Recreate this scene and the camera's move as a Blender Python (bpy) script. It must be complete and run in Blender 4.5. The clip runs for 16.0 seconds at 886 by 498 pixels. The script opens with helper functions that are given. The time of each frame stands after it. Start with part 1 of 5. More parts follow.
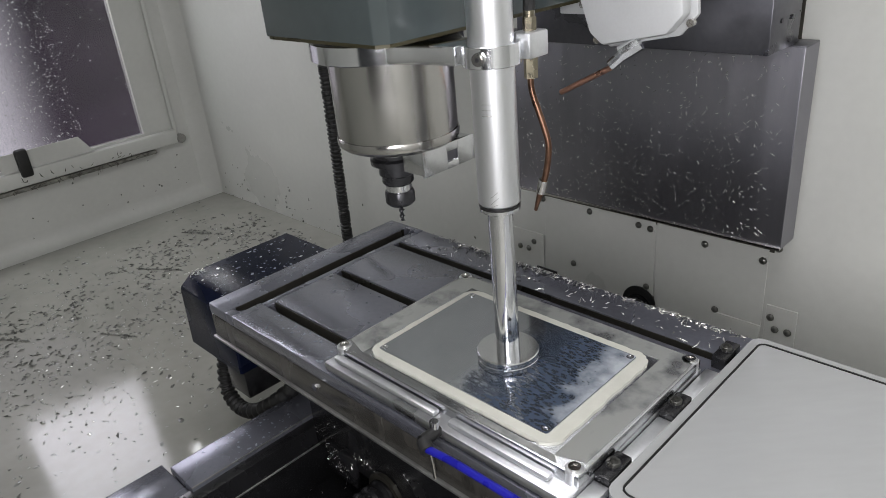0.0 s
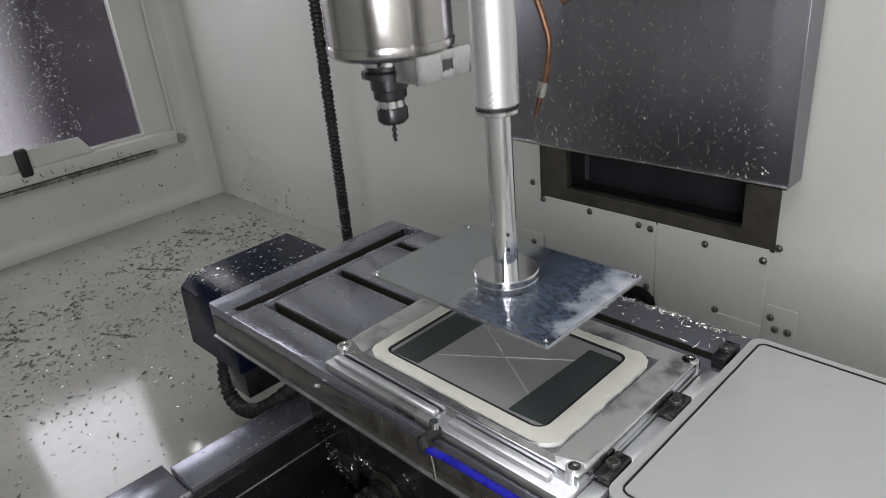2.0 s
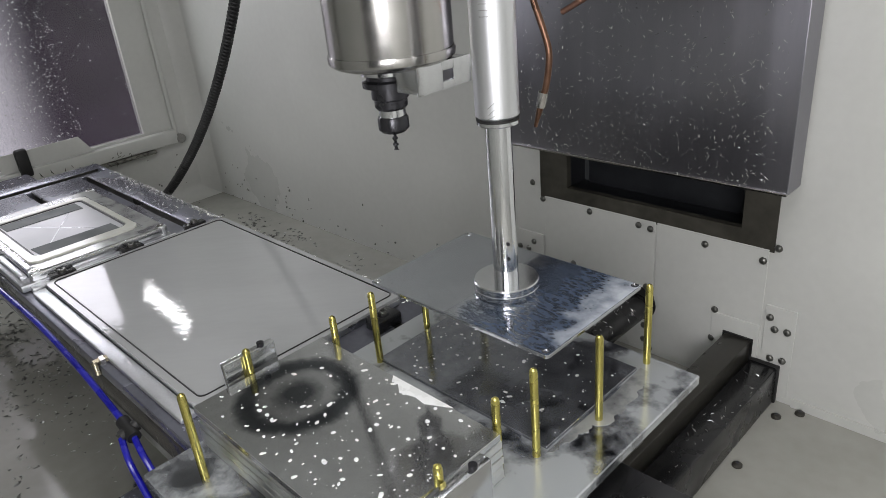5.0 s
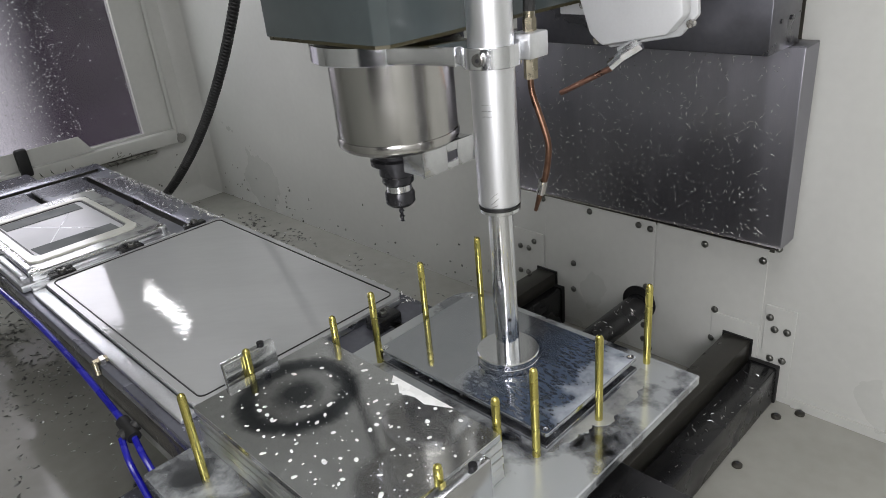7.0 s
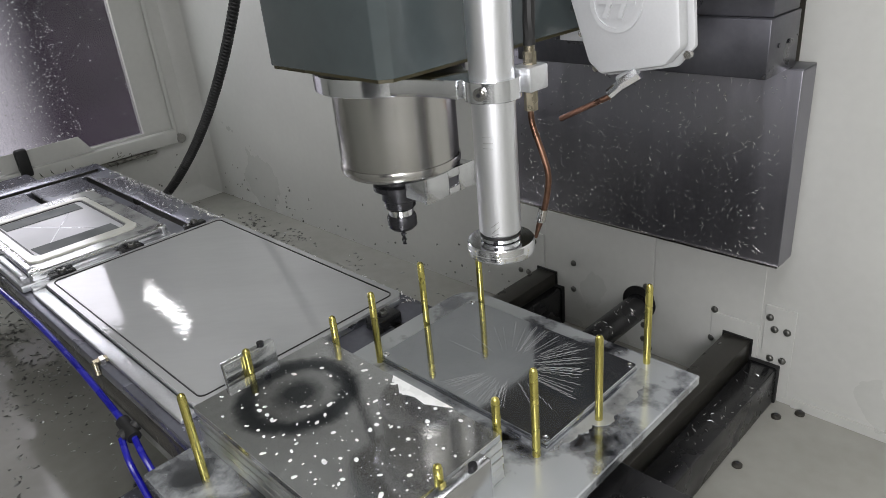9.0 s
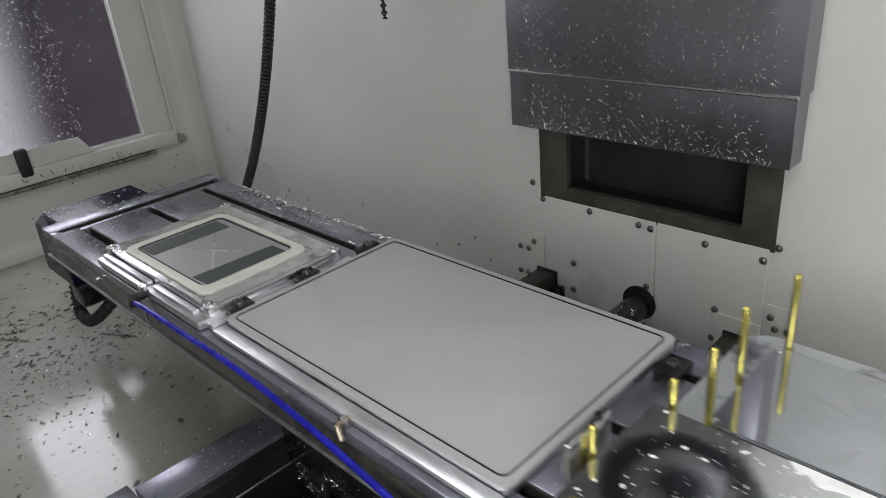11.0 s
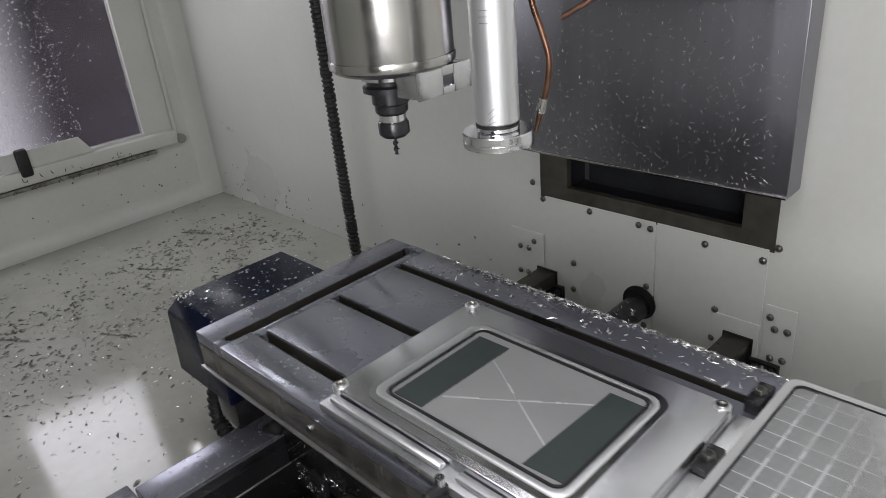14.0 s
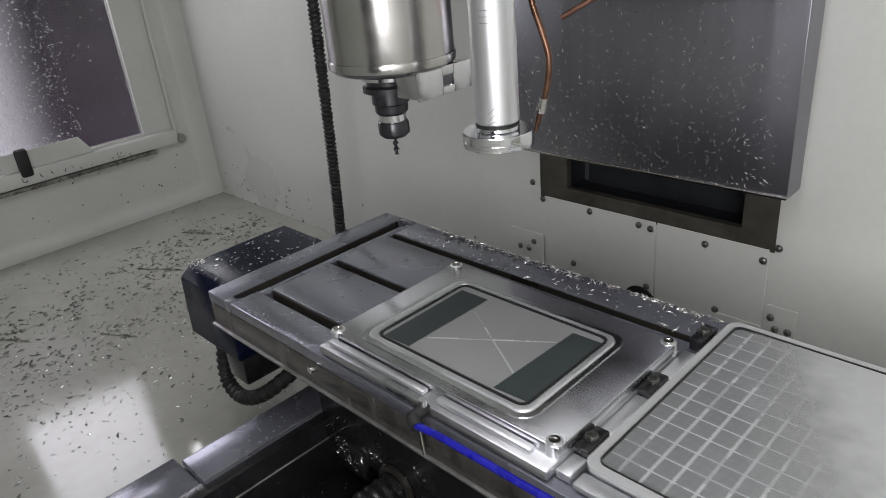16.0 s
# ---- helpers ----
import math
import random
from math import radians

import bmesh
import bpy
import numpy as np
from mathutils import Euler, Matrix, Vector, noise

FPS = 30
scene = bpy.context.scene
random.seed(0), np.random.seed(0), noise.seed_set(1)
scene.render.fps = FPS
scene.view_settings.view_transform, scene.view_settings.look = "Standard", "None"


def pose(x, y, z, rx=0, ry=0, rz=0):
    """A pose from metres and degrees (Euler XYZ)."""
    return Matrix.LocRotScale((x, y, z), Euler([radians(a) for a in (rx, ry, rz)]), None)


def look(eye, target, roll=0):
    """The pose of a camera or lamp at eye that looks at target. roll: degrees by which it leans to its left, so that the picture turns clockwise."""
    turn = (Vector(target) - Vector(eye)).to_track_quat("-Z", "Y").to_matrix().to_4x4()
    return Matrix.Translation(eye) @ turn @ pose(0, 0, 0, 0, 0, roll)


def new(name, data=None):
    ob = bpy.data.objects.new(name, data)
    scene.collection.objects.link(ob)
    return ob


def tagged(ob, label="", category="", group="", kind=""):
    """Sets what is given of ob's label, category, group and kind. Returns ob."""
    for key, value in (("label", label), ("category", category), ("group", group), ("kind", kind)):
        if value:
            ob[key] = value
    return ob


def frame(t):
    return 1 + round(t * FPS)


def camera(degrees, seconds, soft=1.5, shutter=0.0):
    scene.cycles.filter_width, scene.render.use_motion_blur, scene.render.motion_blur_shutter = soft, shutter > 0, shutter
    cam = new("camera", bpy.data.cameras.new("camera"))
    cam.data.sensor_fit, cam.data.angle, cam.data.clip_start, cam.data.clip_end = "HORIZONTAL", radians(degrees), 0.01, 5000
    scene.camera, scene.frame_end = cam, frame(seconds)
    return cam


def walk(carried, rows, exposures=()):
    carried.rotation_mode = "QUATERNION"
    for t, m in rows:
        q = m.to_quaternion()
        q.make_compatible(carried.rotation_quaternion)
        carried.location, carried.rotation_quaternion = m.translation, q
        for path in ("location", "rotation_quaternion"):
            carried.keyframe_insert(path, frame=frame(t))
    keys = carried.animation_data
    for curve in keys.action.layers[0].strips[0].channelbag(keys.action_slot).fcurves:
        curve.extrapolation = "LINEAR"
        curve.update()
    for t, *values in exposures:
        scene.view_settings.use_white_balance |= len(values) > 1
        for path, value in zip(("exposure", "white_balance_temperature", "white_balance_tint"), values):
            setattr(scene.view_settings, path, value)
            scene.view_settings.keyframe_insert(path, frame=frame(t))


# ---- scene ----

# ------------------------------------------------------------------ camera
cam = camera(64.0, 16.0, soft=0.72, shutter=0.4)
EYE = Vector((0.8448, -0.5659, 0.4965))
AIM = EYE + Vector((-0.65941, 0.61888, -0.42681))
walk(cam, [(0.0, look(EYE, AIM, -5.5)), (16.0, look(EYE, AIM, -5.5))])

# ------------------------------------------------------------------ light
scene.view_settings.exposure = 0.0
world = bpy.data.worlds.new("world")
scene.world = world
world.use_nodes = True
world.node_tree.nodes["Background"].inputs[0].default_value = (0.8, 0.85, 0.9, 1)
world.node_tree.nodes["Background"].inputs[1].default_value = 0.02


def area_light(name, loc, target, sx, sy, watts, color):
    data = bpy.data.lights.new(name, "AREA")
    data.shape, data.size, data.size_y, data.energy, data.color = "RECTANGLE", sx, sy, watts, color
    ob = new(name, data)
    ob.matrix_world = look(loc, target)
    return ob


area_light("work_light", (0.55, -0.33, 1.34), (0.80, -0.06, 0), 1.3, 0.6, 15.5, (1.0, 0.98, 1.0))
area_light("door_light", (1.36, -1.28, 0.62), (1.15, 0.3, 0.2), 0.62, 0.80, 22, (0.99, 0.975, 1.0))
area_light("window_light", (-1.68, -0.07, 0.56), (0.0, -0.2, 0.1), 0.40, 0.44, 5.4, (0.95, 0.97, 1.0))
side_lamp = area_light("side_lamp", (-1.49, 0.245, 0.73), (0.0, -0.2, 0.1), 0.035, 0.20, 0.45, (0.97, 0.98, 1.0))
side_lamp.matrix_world = look((-1.49, 0.245, 0.73), (0.2, -0.2, 0.1), 28)


# ------------------------------------------------------------------ materials
def rgb(c, k=1.0):
    return (min(c[0] * k, 1), min(c[1] * k, 1), min(c[2] * k, 1), 1)


def mat(name, color, rough=0.5, metal=0.0, var=0.12, scale=8.0, bump=0.05, bscale=120.0, rvar=0.12,
        stretch=(1, 1, 1), coat=0.0, spots=None, island=0.0, turn=0.0):
    """Principled surface with broad and fine variation. spots: (scale, size, colour, roughness) of dried drops."""
    m = bpy.data.materials.new(name)
    m.use_nodes = True
    nt = m.node_tree
    n, l = nt.nodes, nt.links
    p = n["Principled BSDF"]
    tc = n.new("ShaderNodeTexCoord")
    mp = n.new("ShaderNodeMapping")
    mp.inputs["Scale"].default_value = stretch
    vr = n.new("ShaderNodeVectorRotate")
    vr.rotation_type = "Z_AXIS"
    vr.inputs["Angle"].default_value = radians(turn)
    l.new(tc.outputs["Object"], vr.inputs["Vector"])
    l.new(vr.outputs[0], mp.inputs[0])
    a = n.new("ShaderNodeTexNoise")
    a.inputs["Scale"].default_value, a.inputs["Detail"].default_value = scale, 6
    b = n.new("ShaderNodeTexNoise")
    b.inputs["Scale"].default_value, b.inputs["Detail"].default_value = bscale, 3
    l.new(mp.outputs[0], a.inputs[0])
    l.new(mp.outputs[0], b.inputs[0])
    add = n.new("ShaderNodeMath")
    add.operation = "MULTIPLY_ADD"
    l.new(b.outputs[0], add.inputs[0])
    add.inputs[1].default_value = 0.35
    l.new(a.outputs[0], add.inputs[2])
    ramp = n.new("ShaderNodeValToRGB")
    ramp.color_ramp.elements[0].position, ramp.color_ramp.elements[1].position = 0.42, 0.92
    ramp.color_ramp.elements[0].color, ramp.color_ramp.elements[1].color = rgb(color, 1 - var), rgb(color, 1 + var)
    l.new(add.outputs[0], ramp.inputs[0])
    col = ramp.outputs[0]
    mr = n.new("ShaderNodeMapRange")
    mr.inputs[1].default_value, mr.inputs[2].default_value = 0.3, 0.75
    mr.inputs[3].default_value, mr.inputs[4].default_value = max(rough - rvar, 0.02), min(rough + rvar, 1)
    l.new(a.outputs[0], mr.inputs[0])
    ro = mr.outputs[0]
    if spots:
        v = n.new("ShaderNodeTexVoronoi")
        v.inputs["Scale"].default_value = spots[0]
        l.new(tc.outputs["Object"], v.inputs[0])
        sub = n.new("ShaderNodeMath")
        sub.operation = "MULTIPLY_ADD"
        l.new(b.outputs[0], sub.inputs[0])
        sub.inputs[1].default_value = 0.25
        l.new(v.outputs["Distance"], sub.inputs[2])
        keep = n.new("ShaderNodeSeparateColor")
        l.new(v.outputs["Color"], keep.inputs[0])
        sz = n.new("ShaderNodeMath")
        sz.operation = "MULTIPLY_ADD"
        l.new(keep.outputs[0], sz.inputs[0])
        sz.inputs[1].default_value, sz.inputs[2].default_value = spots[1], 0.06
        lt = n.new("ShaderNodeMapRange")
        dif = n.new("ShaderNodeMath")
        dif.operation = "SUBTRACT"
        l.new(sz.outputs[0], dif.inputs[0])
        l.new(sub.outputs[0], dif.inputs[1])
        l.new(dif.outputs[0], lt.inputs[0])
        lt.inputs[1].default_value, lt.inputs[2].default_value = -0.01, 0.04
        mix = n.new("ShaderNodeMix")
        mix.data_type = "RGBA"
        l.new(lt.outputs[0], mix.inputs[0])
        l.new(col, mix.inputs[6])
        mix.inputs[7].default_value = rgb(spots[2])
        col = mix.outputs[2]
        mx = n.new("ShaderNodeMix")
        l.new(lt.outputs[0], mx.inputs[0])
        l.new(ro, mx.inputs[2])
        mx.inputs[3].default_value = spots[3]
        ro = mx.outputs[0]
        if metal > 0.3:
            mm = n.new("ShaderNodeMix")
            l.new(lt.outputs[0], mm.inputs[0])
            mm.inputs[2].default_value, mm.inputs[3].default_value = metal, 0.0
            l.new(mm.outputs[0], p.inputs["Metallic"])
    if island:
        g = n.new("ShaderNodeNewGeometry")
        hs = n.new("ShaderNodeHueSaturation")
        m2 = n.new("ShaderNodeMapRange")
        m2.inputs[3].default_value, m2.inputs[4].default_value = 1 - island, 1 + island
        l.new(g.outputs["Random Per Island"], m2.inputs[0])
        l.new(m2.outputs[0], hs.inputs["Value"])
        l.new(col, hs.inputs["Color"])
        col = hs.outputs[0]
    l.new(col, p.inputs["Base Color"])
    l.new(ro, p.inputs["Roughness"])
    p.inputs["Metallic"].default_value = metal
    p.inputs["Coat Weight"].default_value = coat
    p.inputs["Coat Roughness"].default_value = 0.12
    if bump:
        bp = n.new("ShaderNodeBump")
        bp.inputs["Strength"].default_value, bp.inputs["Distance"].default_value = bump, 0.002
        l.new(add.outputs[0], bp.inputs["Height"])
        l.new(bp.outputs[0], p.inputs["Normal"])
    return m


M_WALL = mat("cream_enamel", (0.50, 0.505, 0.48), 0.36, 0, 0.07, 3, 0.03, 60, 0.10)
M_FLOOR = mat("wet_enamel", (0.30, 0.297, 0.27), 0.11, 0, 0.14, 5, 0.16, 34, 0.07)
M_IRON = mat("wet_cast_iron", (0.185, 0.19, 0.225), 0.26, 0.65, 0.22, 7, 0.05, 160, 0.13, spots=(75, 0.13, (0.30, 0.32, 0.35), 0.45))
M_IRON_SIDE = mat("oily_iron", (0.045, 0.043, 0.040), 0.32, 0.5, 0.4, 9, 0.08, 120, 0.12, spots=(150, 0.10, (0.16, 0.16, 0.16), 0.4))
M_BLACK = mat("wet_black_paint", (0.011, 0.011, 0.012), 0.25, 0, 0.4, 12, 0.06, 90, 0.1, spots=(190, 0.05, (0.10, 0.10, 0.10), 0.4))
M_BLUEBLACK = mat("drop_flecked_black_cover", (0.004, 0.006, 0.017), 0.26, 0.0, 0.3, 10, 0.06, 80, 0.1, spots=(120, 0.17, (0.22, 0.25, 0.30), 0.5))
M_BLUEBLACK.node_tree.nodes["Principled BSDF"].inputs["Specular IOR Level"].default_value = 0.12
M_FRONT = mat("black_oily_front", (0.050, 0.047, 0.042), 0.24, 0.25, 0.5, 9, 0.05, 120, 0.1, stretch=(3, 3, 0.5), spots=(260, 0.05, (0.14, 0.14, 0.14), 0.4))
M_RUBBER = mat("black_rubber", (0.008, 0.008, 0.008), 0.55, 0, 0.3, 40, 0.1, 300)
M_ALU = mat("machined_aluminium", (0.80, 0.81, 0.83), 0.42, 1.0, 0.10, 10, 0.04, 260, 0.09)
M_ALU_WET = mat("wet_aluminium", (0.56, 0.57, 0.59), 0.36, 1.0, 0.18, 9, 0.08, 130, 0.13, spots=(60, 0.10, (0.62, 0.62, 0.58), 0.5))
M_ALU_MIRROR = mat("wet_milled_aluminium_face", (0.62, 0.63, 0.65), 0.22, 1.0, 0.12, 9, 0.02, 90, 0.05, spots=(90, 0.05, (0.55, 0.55, 0.53), 0.4))
M_ALU_FINE = mat("fine_milled_aluminium", (0.66, 0.67, 0.68), 0.2, 1.0, 0.10, 14, 0.03, 160, 0.06)
M_TUBE = mat("drawn_aluminium_tube", (0.80, 0.81, 0.83), 0.40, 1.0, 0.06, 10, 0.02, 200, 0.06, stretch=(1, 1, 0.1))
M_CHROME = mat("polished_steel", (0.80, 0.81, 0.83), 0.15, 1.0, 0.06, 14, 0.01, 200, 0.05)
M_STEEL = mat("ground_steel_sleeve", (0.50, 0.49, 0.47), 0.21, 1.0, 0.05, 12, 0.012, 160, 0.04, stretch=(1, 1, 3))
M_RIVET = mat("dull_dark_rivet", (0.13, 0.13, 0.12), 0.32, 0.8, 0.2, 30, 0.03, 200)
M_TOOL = mat("black_oxide_steel", (0.05, 0.05, 0.055), 0.3, 0.7, 0.3, 30, 0.05, 200)
M_HOUSING = mat("grey_green_paint", (0.060, 0.074, 0.076), 0.2, 0, 0.12, 5, 0.03, 60, 0.07, coat=0.3)
M_PANEL = mat("brushed_stainless_cover", (0.255, 0.252, 0.280), 0.33, 0.9, 0.07, 9, 0.02, 150, 0.05, stretch=(4, 4, 0.4))
M_BOX = mat("grey_steel_cover", (0.12, 0.12, 0.135), 0.34, 0.85, 0.2, 9, 0.04, 120)
M_CAST = mat("white_cast_aluminium", (0.56, 0.57, 0.58), 0.45, 0.2, 0.06, 12, 0.12, 380)
M_COPPER = mat("copper_tube", (0.15, 0.085, 0.058), 0.36, 1.0, 0.5, 60, 0.05, 150)
M_COPPER_BRIGHT = mat("bright_copper_tube", (0.50, 0.28, 0.21), 0.35, 1.0, 0.25, 60, 0.05, 150)
M_BRASS = mat("brass_rod", (0.62, 0.55, 0.17), 0.25, 1.0, 0.10, 30, 0.03, 200, 0.06)
M_FIT = mat("tarnished_brass", (0.30, 0.27, 0.20), 0.3, 1.0, 0.3, 40, 0.05, 200)
M_LIP = mat("bright_edge_strip", (0.28, 0.28, 0.27), 0.4, 0.8, 0.2, 30, 0.1, 120)
M_GRIME = mat("greasy_grime", (0.16, 0.16, 0.14), 0.5, 0, 0.6, 22, 0.2, 90)
M_TAR = mat("stained_frame_steel", (0.055, 0.052, 0.042), 0.5, 0.3, 0.5, 14, 0.2, 60)
# Near-black base colour stands in for the shade inside recesses and sockets.
M_VOID = mat("recess_shade", (0.026, 0.028, 0.032), 0.5, 0, 0.3, 8, 0, 60)
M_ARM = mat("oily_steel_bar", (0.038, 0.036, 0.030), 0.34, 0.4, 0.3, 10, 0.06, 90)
M_CELL = mat("wet_acrylic_cell", (0.24, 0.25, 0.252), 0.16, 0.3, 0.22, 24, 0.12, 120, 0.08)
M_RIB = mat("pale_rib", (0.43, 0.44, 0.445), 0.3, 0.3, 0.08, 20, 0.05, 120)
M_FILM = mat("milky_coolant_film", (0.345, 0.352, 0.352), 0.05, 0, 0.05, 7, 0.16, 75, 0.03, stretch=(0.35, 1.6, 1), turn=-45)
M_MILK = mat("cream_coolant", (0.55, 0.55, 0.495), 0.2, 0, 0.10, 16, 0.06, 90, 0.06)
M_PAD = mat("dark_green_pad", (0.022, 0.030, 0.030), 0.6, 0, 0.15, 20, 0.1, 400)
M_FACE = mat("satin_grey_face", (0.28, 0.28, 0.285), 0.4, 0.3, 0.05, 8, 0.02, 200)
M_BLUE = mat("blue_air_hose", (0.007, 0.007, 0.25), 0.3, 0, 0.2, 30, 0.03, 200)
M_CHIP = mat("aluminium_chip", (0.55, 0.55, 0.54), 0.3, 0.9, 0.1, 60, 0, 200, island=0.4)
# Darker copy of the chip metal, shade included in its base colour.
M_CHIPD = mat("wet_chip_painted_shade", (0.17, 0.17, 0.16), 0.3, 0.4, 0.2, 60, 0, 200, island=0.4)
M_DROP = mat("dried_coolant_drop", (0.70, 0.71, 0.70), 0.3, 0, 0.05, 60, 0, 200)
M_DROPG = mat("thin_grey_drop", (0.17, 0.19, 0.22), 0.25, 0, 0.2, 60, 0, 200)
M_EDGE = mat("sawn_plate_edge", (0.72, 0.73, 0.72), 0.45, 1.0, 0.2, 20, 0.1, 120)


def mottled_film_material():
    """Blue-white coolant film that thins out towards the dry half and has drawn back into many small long holes."""
    m = bpy.data.materials.new("mottled_coolant_film")
    m.use_nodes = True
    n, l = m.node_tree.nodes, m.node_tree.links
    p = n["Principled BSDF"]
    tc, sep, no, side, film = (n.new("ShaderNodeTexCoord"), n.new("ShaderNodeSeparateXYZ"), n.new("ShaderNodeTexNoise"), n.new("ShaderNodeMath"), n.new("ShaderNodeMapRange"))
    l.new(tc.outputs["Object"], sep.inputs[0])
    l.new(tc.outputs["Object"], no.inputs[0])
    no.inputs["Scale"].default_value, no.inputs["Detail"].default_value = 34, 6
    side.operation = "MULTIPLY_ADD"
    l.new(no.outputs[0], side.inputs[0])
    side.inputs[1].default_value = 0.10
    l.new(sep.outputs[0], side.inputs[2])
    film.inputs[1].default_value, film.inputs[2].default_value, film.inputs[4].default_value = 0.045, 0.105, 0.93
    l.new(side.outputs[0], film.inputs[0])
    rim = n.new("ShaderNodeMapRange")
    rim.inputs[1].default_value, rim.inputs[2].default_value = 0.145, 0.182
    up = n.new("ShaderNodeMath")
    up.operation = "MULTIPLY_ADD"
    l.new(sep.outputs[1], up.inputs[0])
    up.inputs[1].default_value = 0.22
    l.new(side.outputs[0], up.inputs[2])
    l.new(up.outputs[0], rim.inputs[0])
    mp, vo = n.new("ShaderNodeMapping"), n.new("ShaderNodeTexVoronoi")
    mp.inputs["Rotation"].default_value = (0, 0, -0.35)
    mp.inputs["Scale"].default_value = (0.42, 1.0, 1)
    l.new(tc.outputs["Object"], mp.inputs[0])
    vo.inputs["Scale"].default_value = 270
    l.new(mp.outputs[0], vo.inputs[0])
    hole, keep = n.new("ShaderNodeMapRange"), n.new("ShaderNodeMath")
    hole.inputs[1].default_value, hole.inputs[2].default_value = 0.40, 0.54
    lift = n.new("ShaderNodeMath")
    lift.operation = "MULTIPLY_ADD"
    l.new(rim.outputs[0], lift.inputs[0])
    lift.inputs[1].default_value = 0.75
    l.new(vo.outputs["Distance"], lift.inputs[2])
    l.new(lift.outputs[0], hole.inputs[0])
    hole.inputs[3].default_value, hole.inputs[4].default_value = 0.22, 1.0
    keep.operation = "MULTIPLY"
    l.new(hole.outputs[0], keep.inputs[0])
    l.new(film.outputs[0], keep.inputs[1])
    col = n.new("ShaderNodeMix")
    col.data_type = "RGBA"
    l.new(rim.outputs[0], col.inputs[0])
    col.inputs[6].default_value, col.inputs[7].default_value = (0.055, 0.072, 0.105, 1), (0.42, 0.45, 0.49, 1)
    l.new(col.outputs[2], p.inputs["Base Color"])
    p.inputs["Roughness"].default_value = 0.12
    l.new(keep.outputs[0], p.inputs["Alpha"])
    return m


M_MOTTLE = mottled_film_material()
M_PLATE = mat("mirror_milled_plate", (0.51, 0.53, 0.565), 0.08, 0.95, 0.08, 12, 0.025, 70, 0.03)
M_THREAD = mat("thin_coolant_run", (0.31, 0.32, 0.325), 0.25, 0, 0.2, 40, 0.05, 200)


def top_plate_material():
    """Mirror plate with a dark round mark of concentric rings in its colour."""
    m = mat("mirror_plate_with_ring", (0.60, 0.61, 0.61), 0.09, 0.92, 0.16, 9, 0.02, 90, 0.04)
    n, l = m.node_tree.nodes, m.node_tree.links
    p = n["Principled BSDF"]
    old = p.inputs["Base Color"].links[0].from_socket
    tc, mp, ln, no, ad, rp, mx = (n.new("ShaderNodeTexCoord"), n.new("ShaderNodeMapping"), n.new("ShaderNodeVectorMath"), n.new("ShaderNodeTexNoise"),
                                  n.new("ShaderNodeMath"), n.new("ShaderNodeValToRGB"), n.new("ShaderNodeMix"))
    mp.inputs["Location"].default_value = (0.078, 0.002, -0.003)
    ln.operation = "LENGTH"
    no.inputs["Scale"].default_value, no.inputs["Detail"].default_value = 60, 4
    l.new(tc.outputs["Object"], mp.inputs[0])
    l.new(mp.outputs[0], ln.inputs[0])
    l.new(tc.outputs["Object"], no.inputs[0])
    ad.operation = "MULTIPLY_ADD"
    l.new(no.outputs[0], ad.inputs[0])
    ad.inputs[1].default_value = 0.018
    l.new(ln.outputs["Value"], ad.inputs[2])
    cr = rp.color_ramp
    cr.elements[0].position, cr.elements[1].position = 0.024, 0.040
    cr.elements[0].color, cr.elements[1].color = (0.85, 0.85, 0.85, 1), (0.15, 0.15, 0.15, 1)
    for pos, v in ((0.047, 0.25), (0.056, 0.92), (0.068, 0.85), (0.078, 0.0)):
        e = cr.elements.new(pos)
        e.color = (v, v, v, 1)
    l.new(ad.outputs[0], rp.inputs[0])
    mx.data_type = "RGBA"
    l.new(rp.outputs[0], mx.inputs[0])
    l.new(old, mx.inputs[6])
    mx.inputs[7].default_value = (0.045, 0.052, 0.062, 1)
    l.new(mx.outputs[2], p.inputs["Base Color"])
    return m


M_TOP = top_plate_material()


def milky(name, metal_colour, milk, lo, hi, scale):
    """Wet aluminium, part of it under coolant with torn or thinning edges."""
    m = mat(name, metal_colour, 0.15, 1.0, 0.25, 9, 0.03, 70, 0.06)
    n, l = m.node_tree.nodes, m.node_tree.links
    p = n["Principled BSDF"]
    old = p.inputs["Base Color"].links[0].from_socket
    tc, no, rp, mx, inv = n.new("ShaderNodeTexCoord"), n.new("ShaderNodeTexNoise"), n.new("ShaderNodeMapRange"), n.new("ShaderNodeMix"), n.new("ShaderNodeMath")
    no.inputs["Scale"].default_value, no.inputs["Detail"].default_value, no.inputs["Roughness"].default_value = scale, 7, 0.55
    l.new(tc.outputs["Object"], no.inputs[0])
    rp.inputs[1].default_value, rp.inputs[2].default_value = lo, hi
    l.new(no.outputs[0], rp.inputs[0])
    mx.data_type = "RGBA"
    l.new(rp.outputs[0], mx.inputs[0])
    l.new(old, mx.inputs[6])
    mx.inputs[7].default_value = (*milk, 1)
    l.new(mx.outputs[2], p.inputs["Base Color"])
    inv.operation = "MULTIPLY_ADD"
    l.new(rp.outputs[0], inv.inputs[0])
    inv.inputs[1].default_value, inv.inputs[2].default_value = -0.6, 1.0
    l.new(inv.outputs[0], p.inputs["Metallic"])
    return m


M_UNDER = milky("plate_under_thin_coolant", (0.32, 0.33, 0.36), (0.17, 0.18, 0.20), 0.30, 0.95, 40)
M_MILK2 = milky("thin_pale_coolant", (0.42, 0.43, 0.45), (0.41, 0.42, 0.405), 0.26, 0.52, 17)


